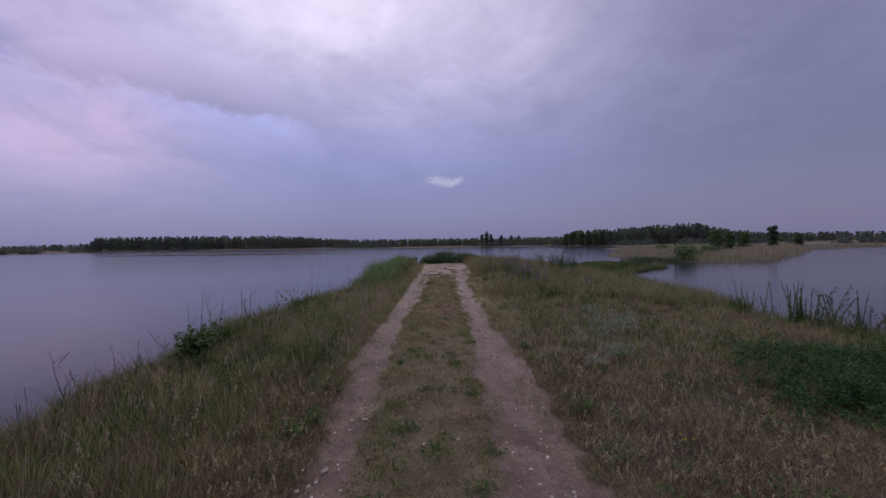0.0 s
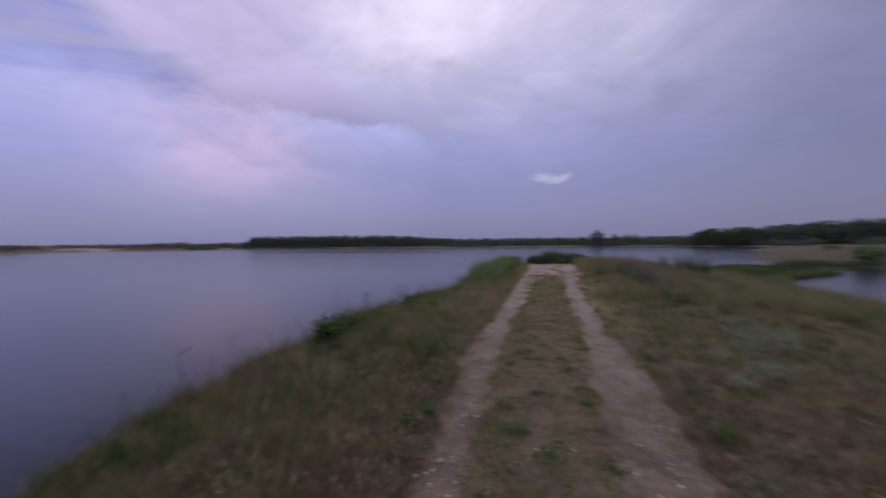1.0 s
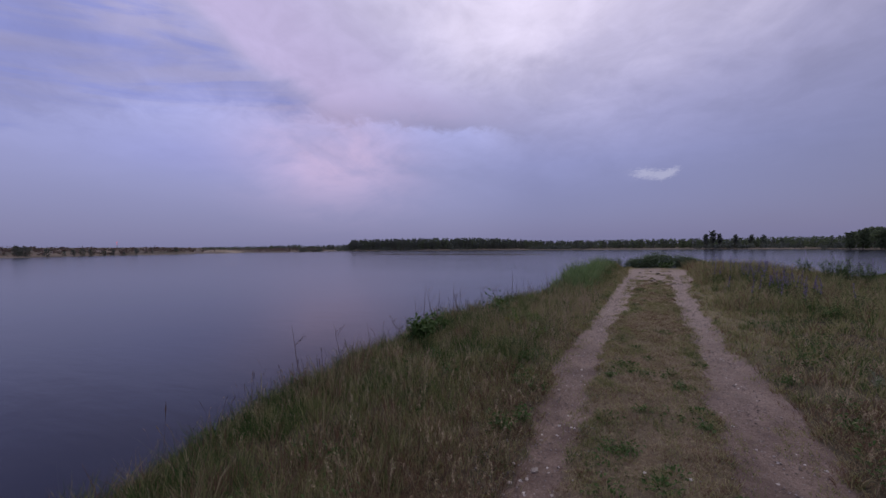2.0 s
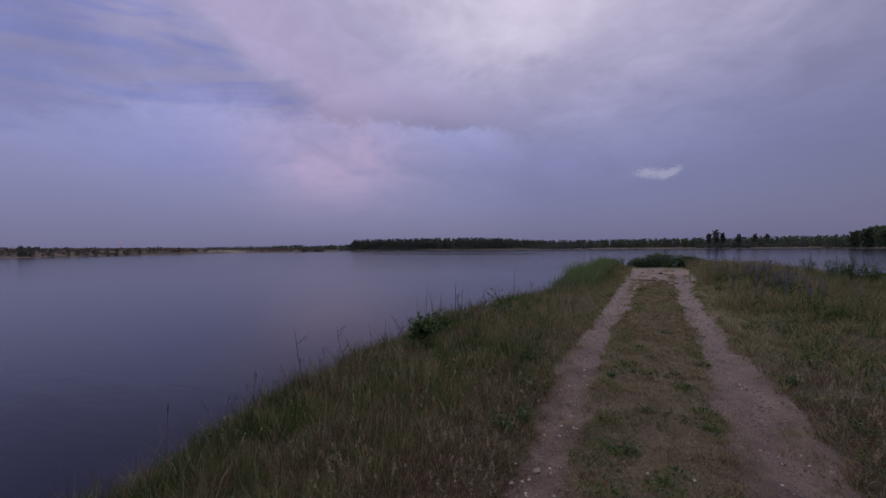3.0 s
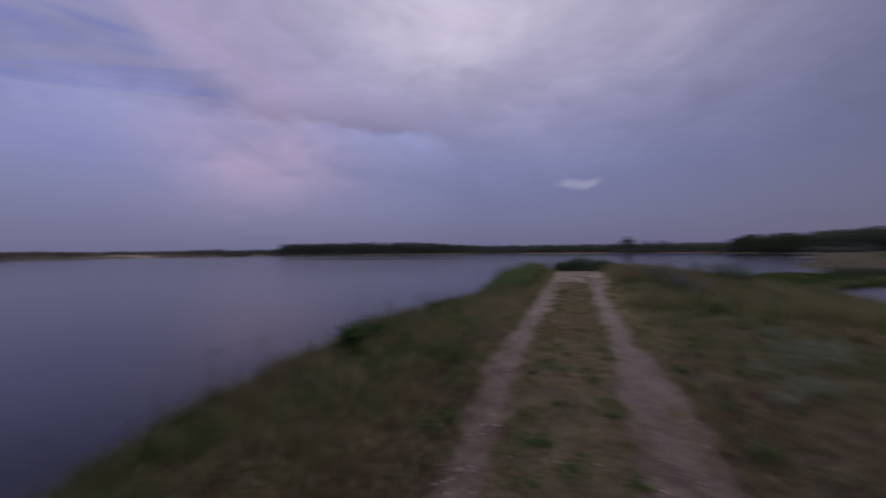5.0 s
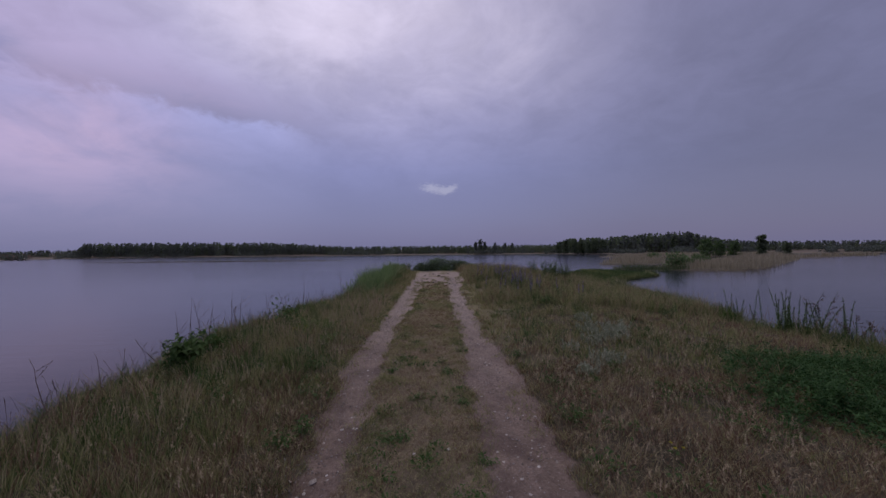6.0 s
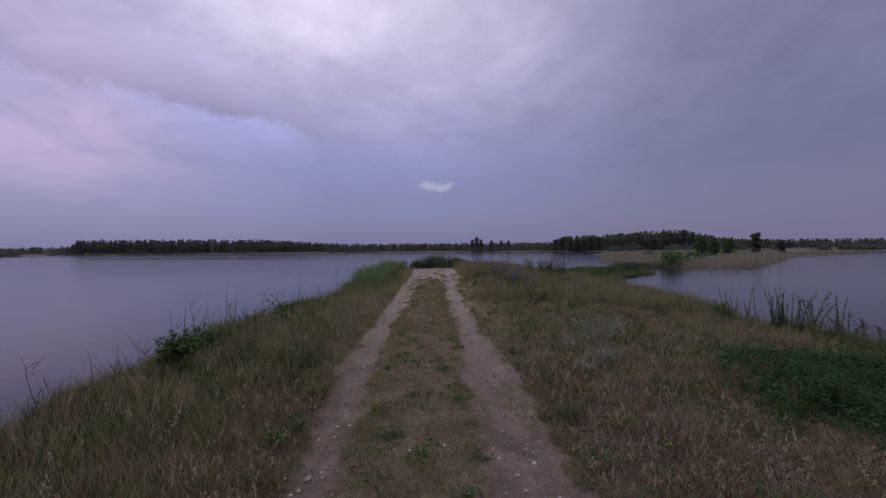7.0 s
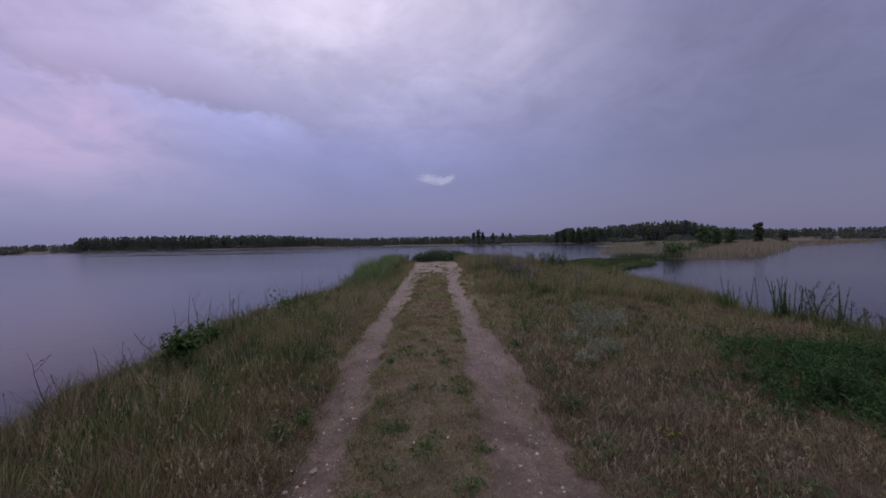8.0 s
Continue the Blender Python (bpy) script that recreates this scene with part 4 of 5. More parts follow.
def thing(name, x, y, label, category, group="", z=None, turn=0.0, size=1.0):
    ob = new(name)
    ob.empty_display_size = 0.1
    ob.matrix_world = pose(x, y, max(float(height(x, y)), WATER - 0.15) if z is None else z, 0, 0, turn) @ Matrix.Scale(size, 4)
    return tagged(ob, label, category, group)


def part(name, geo, mat, parent, label="", smooth=False):
    ob = new(name, geo.mesh(name, mat, smooth))
    ob.parent = parent
    if name in ("foliage", "outer_foliage", "crown", "flower_spike", "flower_head", "flowers", "stems"):
        tagged(ob, kind="stuff")
    return tagged(ob, label) if label else ob


def spot(x, y, turn=0.0, size=1.0, sink=0.01):
    return pose(x, y, float(height(x, y)) - sink, 0, 0, turn) @ Matrix.Scale(size, 4)


def ring(n, tilt_lo, tilt_hi):
    """n outward directions, tilted up by those degrees."""
    a = np.arange(n) * 2.4 + rng.random(n) * 0.6
    e = np.radians(rng.uniform(tilt_lo, tilt_hi, n))
    return np.stack([np.cos(a) * np.cos(e), np.sin(a) * np.cos(e), np.sin(e)], -1)


def curve(h, lean, bend, n=6):
    """A stem's line from the root up."""
    t = np.linspace(0, 1, n)
    a = rng.random() * 6.283
    return np.stack([np.cos(a) * (lean * t + bend * t * t) * h, np.sin(a) * (lean * t + bend * t * t) * h, h * t], -1)


# ---- green thicket beside the track ----
def thicket():
    n = 3000
    a, r = rng.random(n) * 6.283, np.sqrt(rng.random(n))
    x, y = 5.65 + 2.35 * r * np.cos(a), 3.65 + 2.0 * r * np.sin(a)
    r = r * (0.8 + 0.5 * (1 - vnoise(x, y, 0.7, 41)))
    keep = rng.random(n) < (1.2 - sstep(r, 0.6, 1.2) * 1.2) * (0.45 + 0.55 * sstep(vnoise(x, y, 0.5, 56), 0.3, 0.55))
    x, y, r = x[keep], y[keep], r[keep]
    z = height(x, y)
    g = Geo()
    hh = (0.10 + 0.55 * vnoise(x, y, 0.45, 42)) * np.clip(1.25 - 0.6 * r, 0.3, 1.1) * (0.55 + 0.8 * rng.random(len(x)) ** 1.8)
    k = 28
    f = np.tile(np.linspace(0.2, 1.0, k), len(x))
    lean = np.repeat(rng.normal(0, 0.12, (len(x), 2)), k, 0) * f[:, None]
    base = np.stack([np.repeat(x, k), np.repeat(y, k), np.repeat(z, k) + f * np.repeat(hh, k)], -1)
    base[:, :2] += lean + rng.normal(0, 0.022, (len(base), 2))
    d = np.stack([rng.normal(0, 1, len(base)), rng.normal(0, 1, len(base)), rng.normal(0.6, 0.5, len(base))], -1)
    g.leaves(base, d, rng.uniform(0.032, 0.07, len(base)) * (1.3 - 0.6 * f), rng.uniform(0.013, 0.027, len(base)), 0.25)
    ob = new("nettle_thicket", g.mesh("nettle_thicket", M_NETTLE))
    tagged(ob, "dense dark green leafy thicket on the dry shelf", "thicket", kind="stuff")


thicket()


# ---- shrubs ----
def shrub(name, x, y, h, w, label, mat, leaf=0.06, stems=9, per=26, category="shrub", group="", fat=0.5, droop=0.25):
    ob = thing(name, x, y, label, category, group)
    g = Geo()
    for i in range(stems):
        st = Geo()
        a = i * 2.4 + rng.random()
        hh = h * rng.uniform(0.65, 1.0)
        t = np.linspace(0, 1, 6)
        out = w / 2 * rng.uniform(0.2, 1.0)
        pts = np.stack([np.cos(a) * out * t ** 0.8, np.sin(a) * out * t ** 0.8, hh * (t - 0.12 * t * t * (out / max(w, 0.01)))], -1)
        part("stem", st.tube(pts, 0.006 * (1.15 - t) * (h / 0.6) + 0.001, 4), M_GREENSTEM, ob)
        u = rng.uniform(0.25, 1.0, per)
        base = np.stack([np.interp(u, t, pts[:, k]) for k in range(3)], -1) + rng.normal(0, leaf * 0.6, (per, 3))
        d = np.stack([rng.normal(np.cos(a) * 0.4, 0.8, per), rng.normal(np.sin(a) * 0.4, 0.8, per), rng.normal(0.2, 0.45, per)], -1)
        g.leaves(base, d, rng.uniform(0.7, 1.3, per) * leaf, rng.uniform(0.7, 1.3, per) * leaf * fat, droop)
    part("foliage", g, mat, ob)
    return ob


shrub("broadleaf_shrub", -3.42, 5.1, 0.52, 0.40, "broad-leaved green shrub on the grassy bank edge", M_LEAF, 0.095, 12, 30, fat=0.6)
shrub("broadleaf_shrub", -3.42, 5.72, 0.44, 0.18, "small upright broad-leaved green shrub in bank grass", M_LEAF, 0.11, 5, 12, fat=0.7)
shrub("broadleaf_shrub", -3.45, 4.95, 0.24, 0.32, "low spreading broad-leaved shrub on the bank edge", M_LEAF, 0.09, 7, 14, fat=0.6)
shrub("thistle_plant", -3.02, 7.35, 0.52, 0.32, "dark jagged-leaved thistle standing above bank grass", M_LEAF, 0.12, 5, 12, fat=0.4, category="weed")
shrub("thistle_plant", -2.75, 7.1, 0.34, 0.4, "low jagged-leaved thistle in bank grass", M_LEAF, 0.11, 5, 12, fat=0.4, category="weed")
for x, y, h, w in ((-0.35, 20.3, 0.80, 0.9), (0.30, 20.5, 0.95, 1.1), (0.95, 20.4, 0.85, 1.0), (1.40, 20.7, 0.70, 0.9), (-0.05, 21.0, 1.0, 1.0), (-0.85, 20.6, 0.62, 0.8), (1.85, 20.8, 0.5, 0.8)):
    ob = shrub("willow_shrub", x, y, h * 0.74, w * 0.8, "dark green willow shrub at the track's end", M_DARKLEAF, 0.10, 12, 30, group="willow shrubs at the track's end", fat=0.4)
    c = rng.normal(0, 1, (900, 3))
    c *= (rng.random(900) ** 0.33 / np.linalg.norm(c, axis=1))[:, None]
    c = np.stack([c[:, 0] * w * 0.62, c[:, 1] * w * 0.5, np.abs(c[:, 2]) * h * 0.82 * (0.75 + 0.3 * rng.random(900))], -1)
    part("outer_foliage", Geo().leaves(c, ring(900, -10, 60), 0.10, 0.045, 0.2), M_DARKLEAF, ob)
shrub("willow_shrub", -1.5, 20.0, 0.60, 0.4, "small dark willow shrub beside tall green grass", M_DARKLEAF, 0.09, 7, 26, fat=0.35)
shrub("burdock_plant", 0.45, 19.75, 0.30, 0.7, "bright green low burdock before the willow shrubs", M_LEAF, 0.13, 6, 10, fat=0.7, category="weed")
# low leafy weeds along the ruts and on the verges
for x, y, h, w in ((-1.16, 3.28, 0.16, 0.24), (-1.30, 3.10, 0.14, 0.2), (-1.55, 4.75, 0.20, 0.35), (-2.3, 3.95, 0.16, 0.3), (-1.9, 5.2, 0.2, 0.3), (1.30, 4.25, 0.12, 0.3),
                   (1.45, 5.85, 0.20, 0.4), (1.30, 3.45, 0.18, 0.35), (1.75, 6.6, 0.2, 0.4), (1.15, 5.2, 0.08, 0.25), (2.1, 8.4, 0.25, 0.5), (1.62, 7.7, 0.22, 0.4), (3.5, 8.9, 0.22, 0.35)):
    shrub("verge_weed", x, y, h, w, "low dark green leafy weed beside the rut", M_LEAF, 0.045, 7, 13, "weed", "low weeds along the ruts", 0.45)
for x, y, h, w in ((-2.2, 6.35, 0.28, 0.45), (-1.95, 6.6, 0.24, 0.4), (-2.45, 6.7, 0.26, 0.4), (-1.75, 5.9, 0.2, 0.35), (-2.6, 8.6, 0.3, 0.5)):
    shrub("verge_weed", x, y, h, w, "bright green leafy weed among verge grass", M_WEED, 0.055, 9, 18, "weed", "leafy weeds on the verge", 0.4)
# rosettes between the ruts
for x, y, h, w in ((0.12, 4.62, 0.07, 0.30), (-0.30, 3.24, 0.07, 0.22), (-0.42, 3.18, 0.06, 0.2), (0.22, 2.42, 0.08, 0.26), (-0.56, 4.72, 0.05, 0.16), (-0.50, 2.30, 0.05, 0.2), (0.26, 3.85, 0.04, 0.2),
                   (-0.22, 3.95, 0.03, 0.18), (0.05, 7.0, 0.04, 0.25), (0.36, 2.9, 0.03, 0.18)):
    shrub("track_weed", x, y, h, w, "flat green weed in trampled turf", M_LEAF, 0.036, 9, 10, "weed", "weeds between the ruts", 0.4)


# ---- silver wormwood ----
def wormwood(x, y, h, w, n=30):
    ob = thing("wormwood_plant", x, y, "silver-grey wormwood with upright feathery shoots", "wormwood", "wormwood plants on the shelf")
    st, g = Geo(), Geo()
    for i in range(n):
        a, r = i * 2.4, w / 2 * math.sqrt((i + 0.5) / n)
        p = curve(h * rng.uniform(0.35, 1.0), 0.2, 0.2, 5) + np.array([math.cos(a) * r, math.sin(a) * r, 0])
        st.tube(p, np.linspace(0.002, 0.001, 5), 3)
        u = rng.uniform(0.2, 1.0, 22)
        b = np.stack([np.interp(u, np.linspace(0, 1, 5), p[:, k]) for k in range(3)], -1)
        g.leaves(b, ring(22, 30, 80), 0.042, 0.012, 0.0)
    part("stems", st, M_GREENSTEM, ob)
    part("foliage", g, M_GREYLEAF, ob, "silver-grey feathery leaves")


for x, y, h, w in ((2.85, 6.25, 0.26, 0.6), (3.15, 6.45, 0.30, 0.65), (2.75, 6.75, 0.25, 0.5), (2.5, 6.0, 0.2, 0.5), (3.4, 7.0, 0.25, 0.5), (2.22, 4.95, 0.22, 0.45), (2.42, 5.05, 0.18, 0.4), (1.85, 4.55, 0.14, 0.4), (2.0, 5.5, 0.15, 0.35), (3.0, 7.6, 0.2, 0.45)):
    wormwood(x, y, h * 1.0, w * 0.75, 30)


# ---- tall weeds on the right bank ----
def tall_weed(name, x, y, h, label, kind, group):
    ob = thing(name, x, y, label, "weed", group)
    g, head = Geo(), Geo()
    for j in range(rng.integers(2, 5)):
        p = curve(h * rng.uniform(0.6, 1.0), rng.uniform(0.02, 0.14), rng.uniform(0.0, 0.08) if kind == "leafy" else rng.uniform(0.12, 0.3), 9)
        p[:, :2] += rng.normal(0, 0.06, 2)
        t = np.linspace(0, 1, 9)
        part("stem", Geo().tube(p, 0.006 * (1.1 - t) + 0.0015, 4), M_GREENSTEM, ob)
        n = 130 if kind == "leafy" else 70
        u = rng.uniform(0.04, 0.97 if kind == "leafy" else 0.80, n)
        b = np.stack([np.interp(u, t, p[:, k]) for k in range(3)], -1)
        g.leaves(b, ring(n, 15, 75), 0.085 * (1.25 - u) * rng.uniform(0.6, 1.3, n), 0.018 * (1.3 - u), 0.3)
        if kind == "leafy":
            u = rng.uniform(0.78, 1.0, 22)
            b = np.stack([np.interp(u, t, p[:, k]) for k in range(3)], -1)
            head.leaves(b, ring(22, 30, 80), 0.035, 0.012, 0.1)
        else:
            for i in range(6):
                b = np.array([np.interp(0.6 + 0.06 * i, t, p[:, k]) for k in range(3)])
                d = ring(1, 20, 60)[0] * (0.22 - 0.02 * i)
                q = b + d * np.linspace(0, 1, 6)[:, None] + np.array([0, 0, -0.08]) * (np.linspace(0, 1, 6) ** 2)[:, None]
                head.tube(q, np.linspace(0.002, 0.001, 6), 3)
                head.leaves(np.repeat(q[2:], 3, 0), ring(12, -60, 30), 0.03, 0.011, 0.2)
    part("foliage", g, M_WEED, ob)
    part("flower_head", head, M_STEM if kind != "leafy" else M_GREENSTEM, ob, "brownish seeding flower head")


for x, y, h, k in ((7.25, 9.0, 0.55, "leafy"), (7.1, 9.1, 0.45, "leafy"), (7.4, 9.1, 0.95, "leafy"), (7.75, 8.9, 0.98, "leafy"), (7.35, 7.85, 1.0, "leafy"), (7.45, 7.95, 0.95, "leafy"),
                   (7.5, 7.8, 1.0, "leafy"), (7.6, 7.9, 0.85, "leafy"), (7.7, 7.7, 0.95, "leafy"), (7.65, 7.55, 1.15, "plume"), (7.75, 7.4, 1.2, "plume"), (7.6, 7.35, 0.8, "plume"), (7.85, 7.5, 0.9, "leafy"),
                   (7.95, 7.15, 0.95, "leafy"), (7.9, 6.9, 0.8, "plume"), (8.0, 6.7, 0.7, "plume"), (8.0, 6.4, 0.6, "plume")):
    tall_weed("mugwort_plant", x, y, h, "tall leafy mugwort stalks at the water's edge" if k == "leafy" else "tall weed with drooping brown seed plumes", k, "tall weeds on the water's edge")


# ---- dead stalks and thin stems along the left bank ----
def dead_stalk(x, y, h, lean_to, label, branches=4):
    ob = thing("dead_stalk", x, y, label, "stalk", "dead stalks on the bank")
    t = np.linspace(0, 1, 8)
    wob = rng.normal(0, 0.012, (8, 2)).cumsum(0) * t[:, None]
    p = np.stack([lean_to[0] * t + wob[:, 0], lean_to[1] * t + wob[:, 1], h * t - 0.02], -1)
    stalk = part("stem", Geo().tube(p, 0.006 * (1.1 - t) + 0.0012, 4), M_STEM, ob)
    for i in range(branches):
        u = rng.uniform(0.3, 0.85)
        b = np.array([np.interp(u, t, p[:, k]) for k in range(3)])
        q = b + ring(1, 25, 65)[0] * h * rng.uniform(0.2, 0.38) * np.linspace(0, 1, 5)[:, None]
        g = Geo().tube(q, np.linspace(0.003, 0.001, 5), 3)
        g.leaves(np.repeat(q[2:], 3, 0), ring(9, 30, 80), 0.018, 0.006, 0.0)
        part("branch", g, M_STEM, stalk)


dead_stalk(-3.62, 3.6, 0.72, (-0.28, 0.0), "reddish-brown dead dock stalk with side branches", 4)
dead_stalk(-3.72, 3.45, 0.50, (0.15, 0.1), "reddish-brown dead stalk leaning over the bank")
dead_stalk(-3.7, 3.0, 0.80, (-0.35, 0.05), "bare brown dead stalk leaning towards the water", 2)
dead_stalk(-3.72, 5.2, 0.42, (-0.55, 0.1), "dark woody dead branch leaning out over water", 5)
dead_stalk(-3.8, 5.6, 0.75, (-0.2, 0.2), "thin bare brown stalk above the bank grass", 3)
dead_stalk(-3.82, 4.3, 0.55, (-0.15, 0.1), "thin bare brown stalk above the bank grass", 2)
dead_stalk(-3.8, 6.2, 0.85, (-0.25, 0.1), "thin bare brown stalk above the bank grass", 3)
dead_stalk(-3.7, 7.0, 0.80, (0.05, 0.1), "thin bare brown stalk above the bank grass", 2)

for y in (5.9, 6.4, 6.9, 7.05, 7.6, 8.3, 9.0, 9.6, 10.8, 11.5):
    dead_stalk(float(left_edge(y)) + rng.uniform(-0.05, 0.25), y, rng.uniform(0.6, 0.95), (rng.uniform(-0.25, 0.1), 0.05), "thin bare brown stalk above the bank grass", int(rng.integers(0, 3)))
y = rng.uniform(1.2, 15.0, 340)
x = left_edge(y) + rng.normal(0.12, 0.28, 340)
stuff("bank_stems", "thin seeding grass stems along the bank edge", "grass", [seed_stems(x, y, rng.uniform(0.2, 0.5, 340), 0.0008 + 0.0002 * y, rng.uniform(0.05, 0.10, 340))], M_STEM)
y = rng.uniform(2.0, 20.0, 500)
x = right_edge(y) + rng.normal(-0.2, 0.35, 500)
stuff("shore_stems", "thin seeding grass stems along the water's edge", "grass", [seed_stems(x, y, rng.uniform(0.25, 0.6, 500), 0.0011 + 0.0002 * y, rng.uniform(0.04, 0.09, 500))], M_STRAW)
# ragged rank grass on the bank's brink
y = rng.uniform(0.8, 12.0, 420)
x = left_edge(y) + rng.normal(0.0, 0.22, 420)
stuff("brink_grass", "ragged rank grass hanging over the bank's brink", "grass",
      [tussocks(x, y, 12, 0.09, 0.18 + 0.30 * rng.random(420) ** 1.5, 0.48 + rng.normal(0, 0.2, 420), 0.0055 + 0.0005 * y, 0.5)], M_GRASS)


def low_forbs(name, label, x, y):
    """Small leafy weeds, many leaves each."""
    keep = inside(x, y) & open_ground(x, y)
    x, y = x[keep], y[keep]
    n, k = len(x), 36
    h, w = np.repeat((0.06 + 0.22 * rng.random(n) ** 1.6) * np.where(np.abs(x) < 0.7, 0.4, 1.0), k), np.repeat(0.06 + 0.08 * rng.random(n), k)
    a, r, u = rng.random(n * k) * 6.283, np.sqrt(rng.random(n * k)), rng.random(n * k)
    base = np.stack([np.repeat(x, k) + w * r * np.cos(a), np.repeat(y, k) + w * r * np.sin(a), np.repeat(height(x, y), k) + h * u * (1.1 - 0.5 * r)], -1)
    d = np.stack([np.cos(a) * r, np.sin(a) * r, rng.normal(0.5, 0.4, n * k)], -1)
    ob = new(name, Geo().leaves(base, d, rng.uniform(0.025, 0.06, n * k), rng.uniform(0.010, 0.022, n * k), 0.25).mesh(name, M_LEAF))
    tagged(ob, label, "weeds", kind="stuff")


def clustered(n, x0, x1, y0, y1, power, size, seed):
    x, y = scatter(n, x0, x1, y0, y1, power)
    keep = vnoise(x, y, size, seed) > 0.5
    return x[keep], y[keep]


low_forbs("bank_weeds", "small dark green leafy weeds among the bank grass", *clustered(520, -4.2, -1.0, 1.4, 12.0, 1.4, 0.7, 51))
low_forbs("shelf_weeds", "small dark green leafy weeds among dry shelf grass", *clustered(760, 1.15, 8.0, 1.4, 14.0, 1.4, 0.8, 52))
low_forbs("turf_weeds", "small flat weeds in the turf between the ruts", *clustered(56, -0.5, 0.4, 1.8, 14.0, 1.3, 0.6, 53))
# tall green grass by the track's end
x, y = scatter(2600, -3.2, -0.95, 9.5, 20.5, 0.8)
body = sstep(y, 9.5, 13.5) * (1 - sstep(y, 18.2, 20.3)) * (1 - sstep(x, -2.05, -1.45))
keep = (x > left_edge(y) - 0.2) & (rng.random(len(x)) < body * (0.35 + vnoise(x, y, 0.8, 44)))
x, y, body = x[keep], y[keep], body[keep]
stuff("tall_green_grass", "lush tall green grass by the track's end", "grass",
      [tussocks(x, y, 16, 0.10, (0.30 + 0.62 * rng.random(len(x)) ** 1.3 * (0.5 + vnoise(x, y, 0.6, 45))) * (0.25 + 0.75 * body), 0.5, 0.014, 0.5)], M_FRESH)

x, y = scatter(260, -2.9, -1.7, 11.5, 19.0, 1.0)
keep = x > left_edge(y) - 0.1
x, y = x[keep], y[keep]
stuff("rank_grass", "taller pale green blades standing out of the lush clump", "grass",
      [tussocks(x, y, 6, 0.06, 0.45 + 0.42 * rng.random(len(x)), 0.5, 0.016, 0.55)], M_FRESH)


# ---- flowers ----
def spike_flower(x, y, h):
    ob = thing("bugloss_plant", x, y, "slender wild plant with a violet flower spike", "wildflower", "violet wildflowers beside the track")
    p = curve(h, 0.06, 0.06, 6)
    t = np.linspace(0, 1, 6)
    part("stem", Geo().tube(p, 0.005 * (1.1 - t) + 0.001, 4), M_GREENSTEM, ob)
    u = rng.uniform(0.05, 0.6, 16)
    b = np.stack([np.interp(u, t, p[:, k]) for k in range(3)], -1)
    part("foliage", Geo().leaves(b, ring(16, 10, 60), 0.11, 0.022, 0.3), M_LEAF, ob)
    u = rng.uniform(0.55, 1.0, 44)
    b = np.stack([np.interp(u, t, p[:, k]) for k in range(3)], -1)
    part("flower_spike", Geo().leaves(b, ring(44, -10, 60), 0.032 * (1.25 - u * 0.6), 0.022, 0.1), M_PURPLE, ob, "violet flower spike")


for i in range(66):
    x, y = (rng.normal(2.4, 0.45), rng.normal(12.6, 1.4)) if i < 48 else (rng.uniform(1.5, 4.6), rng.uniform(9.5, 16.5))
    spike_flower(max(x, 1.4), y, rng.uniform(0.5, 0.8))
for i in range(16):
    x, y = rng.uniform(1.5, 6.5), rng.uniform(8.5, 16.5)
    shrub("verge_weed", x, y, rng.uniform(0.25, 0.5), rng.uniform(0.3, 0.6), "knee-high green weed clump in olive grass", M_LEAF, 0.06, 7, 20, "weed", "weed clumps on the crest", 0.3)
for x, y in ((5.3, 17.0), (5.6, 17.3), (4.9, 16.8), (6.0, 17.6), (5.2, 16.4), (4.5, 17.5), (5.8, 16.6)):
    shrub("tansy_plant", x, y, rng.uniform(0.75, 0.98), 0.5, "tall dark green weed clump on the crest", M_LEAF, 0.09, 9, 30, "weed", "weed clumps on the crest", 0.3)
    spike_flower(x + 0.15, y - 0.1, rng.uniform(0.9, 1.15))


def yellow_flower(x, y, h, n):
    ob = thing("yellow_wildflower", x, y, "small wild plant with bright yellow flowers", "wildflower", "yellow wildflowers")
    st, g, f = Geo(), Geo(), Geo()
    for i in range(n):
        p = curve(h * rng.uniform(0.7, 1.0), 0.3, 0.2, 5)
        st.tube(p, np.linspace(0.002, 0.001, 5), 3)
        g.leaves(p[1:4], ring(3, 10, 50), 0.05, 0.014)
        f.leaves(np.repeat(p[-1:], 6, 0), ring(6, 10, 50), 0.02, 0.012, 0.0)
    part("stems", st, M_GREENSTEM, ob)
    part("foliage", g, M_LEAF, ob)
    part("flowers", f, M_YELLOW, ob, "bright yellow petals")


for x, y, h, n in ((-2.25, 6.1, 0.26, 8), (-2.1, 6.0, 0.24, 6), (1.85, 2.85, 0.12, 4)):
    yellow_flower(x, y, h, n)


# ---- stones ----
def stone_mesh(k):
    bm = bmesh.new()
    bmesh.ops.create_icosphere(bm, subdivisions=1, radius=1.0)
    for v in bm.verts:
        v.co *= 0.8 + 0.4 * noise.noise(v.co * 1.3 + Vector((k * 7.1, 0, 0)))
        v.co.z *= 0.4
    me = bpy.data.meshes.new("stone")
    bm.to_mesh(me)
    bm.free()
    me.materials.append(M_STONE)
    return me


STONES = [stone_mesh(k) for k in range(6)]


def stone(x, y, s, k):
    ob = new("stone", STONES[k % 6])
    ob.matrix_world = spot(x, y, rng.uniform(0, 360), s, -0.12 * s - 0.003)
    tagged(ob, "small pale grey stone lying on the sandy track", "stone", "stones on the track")


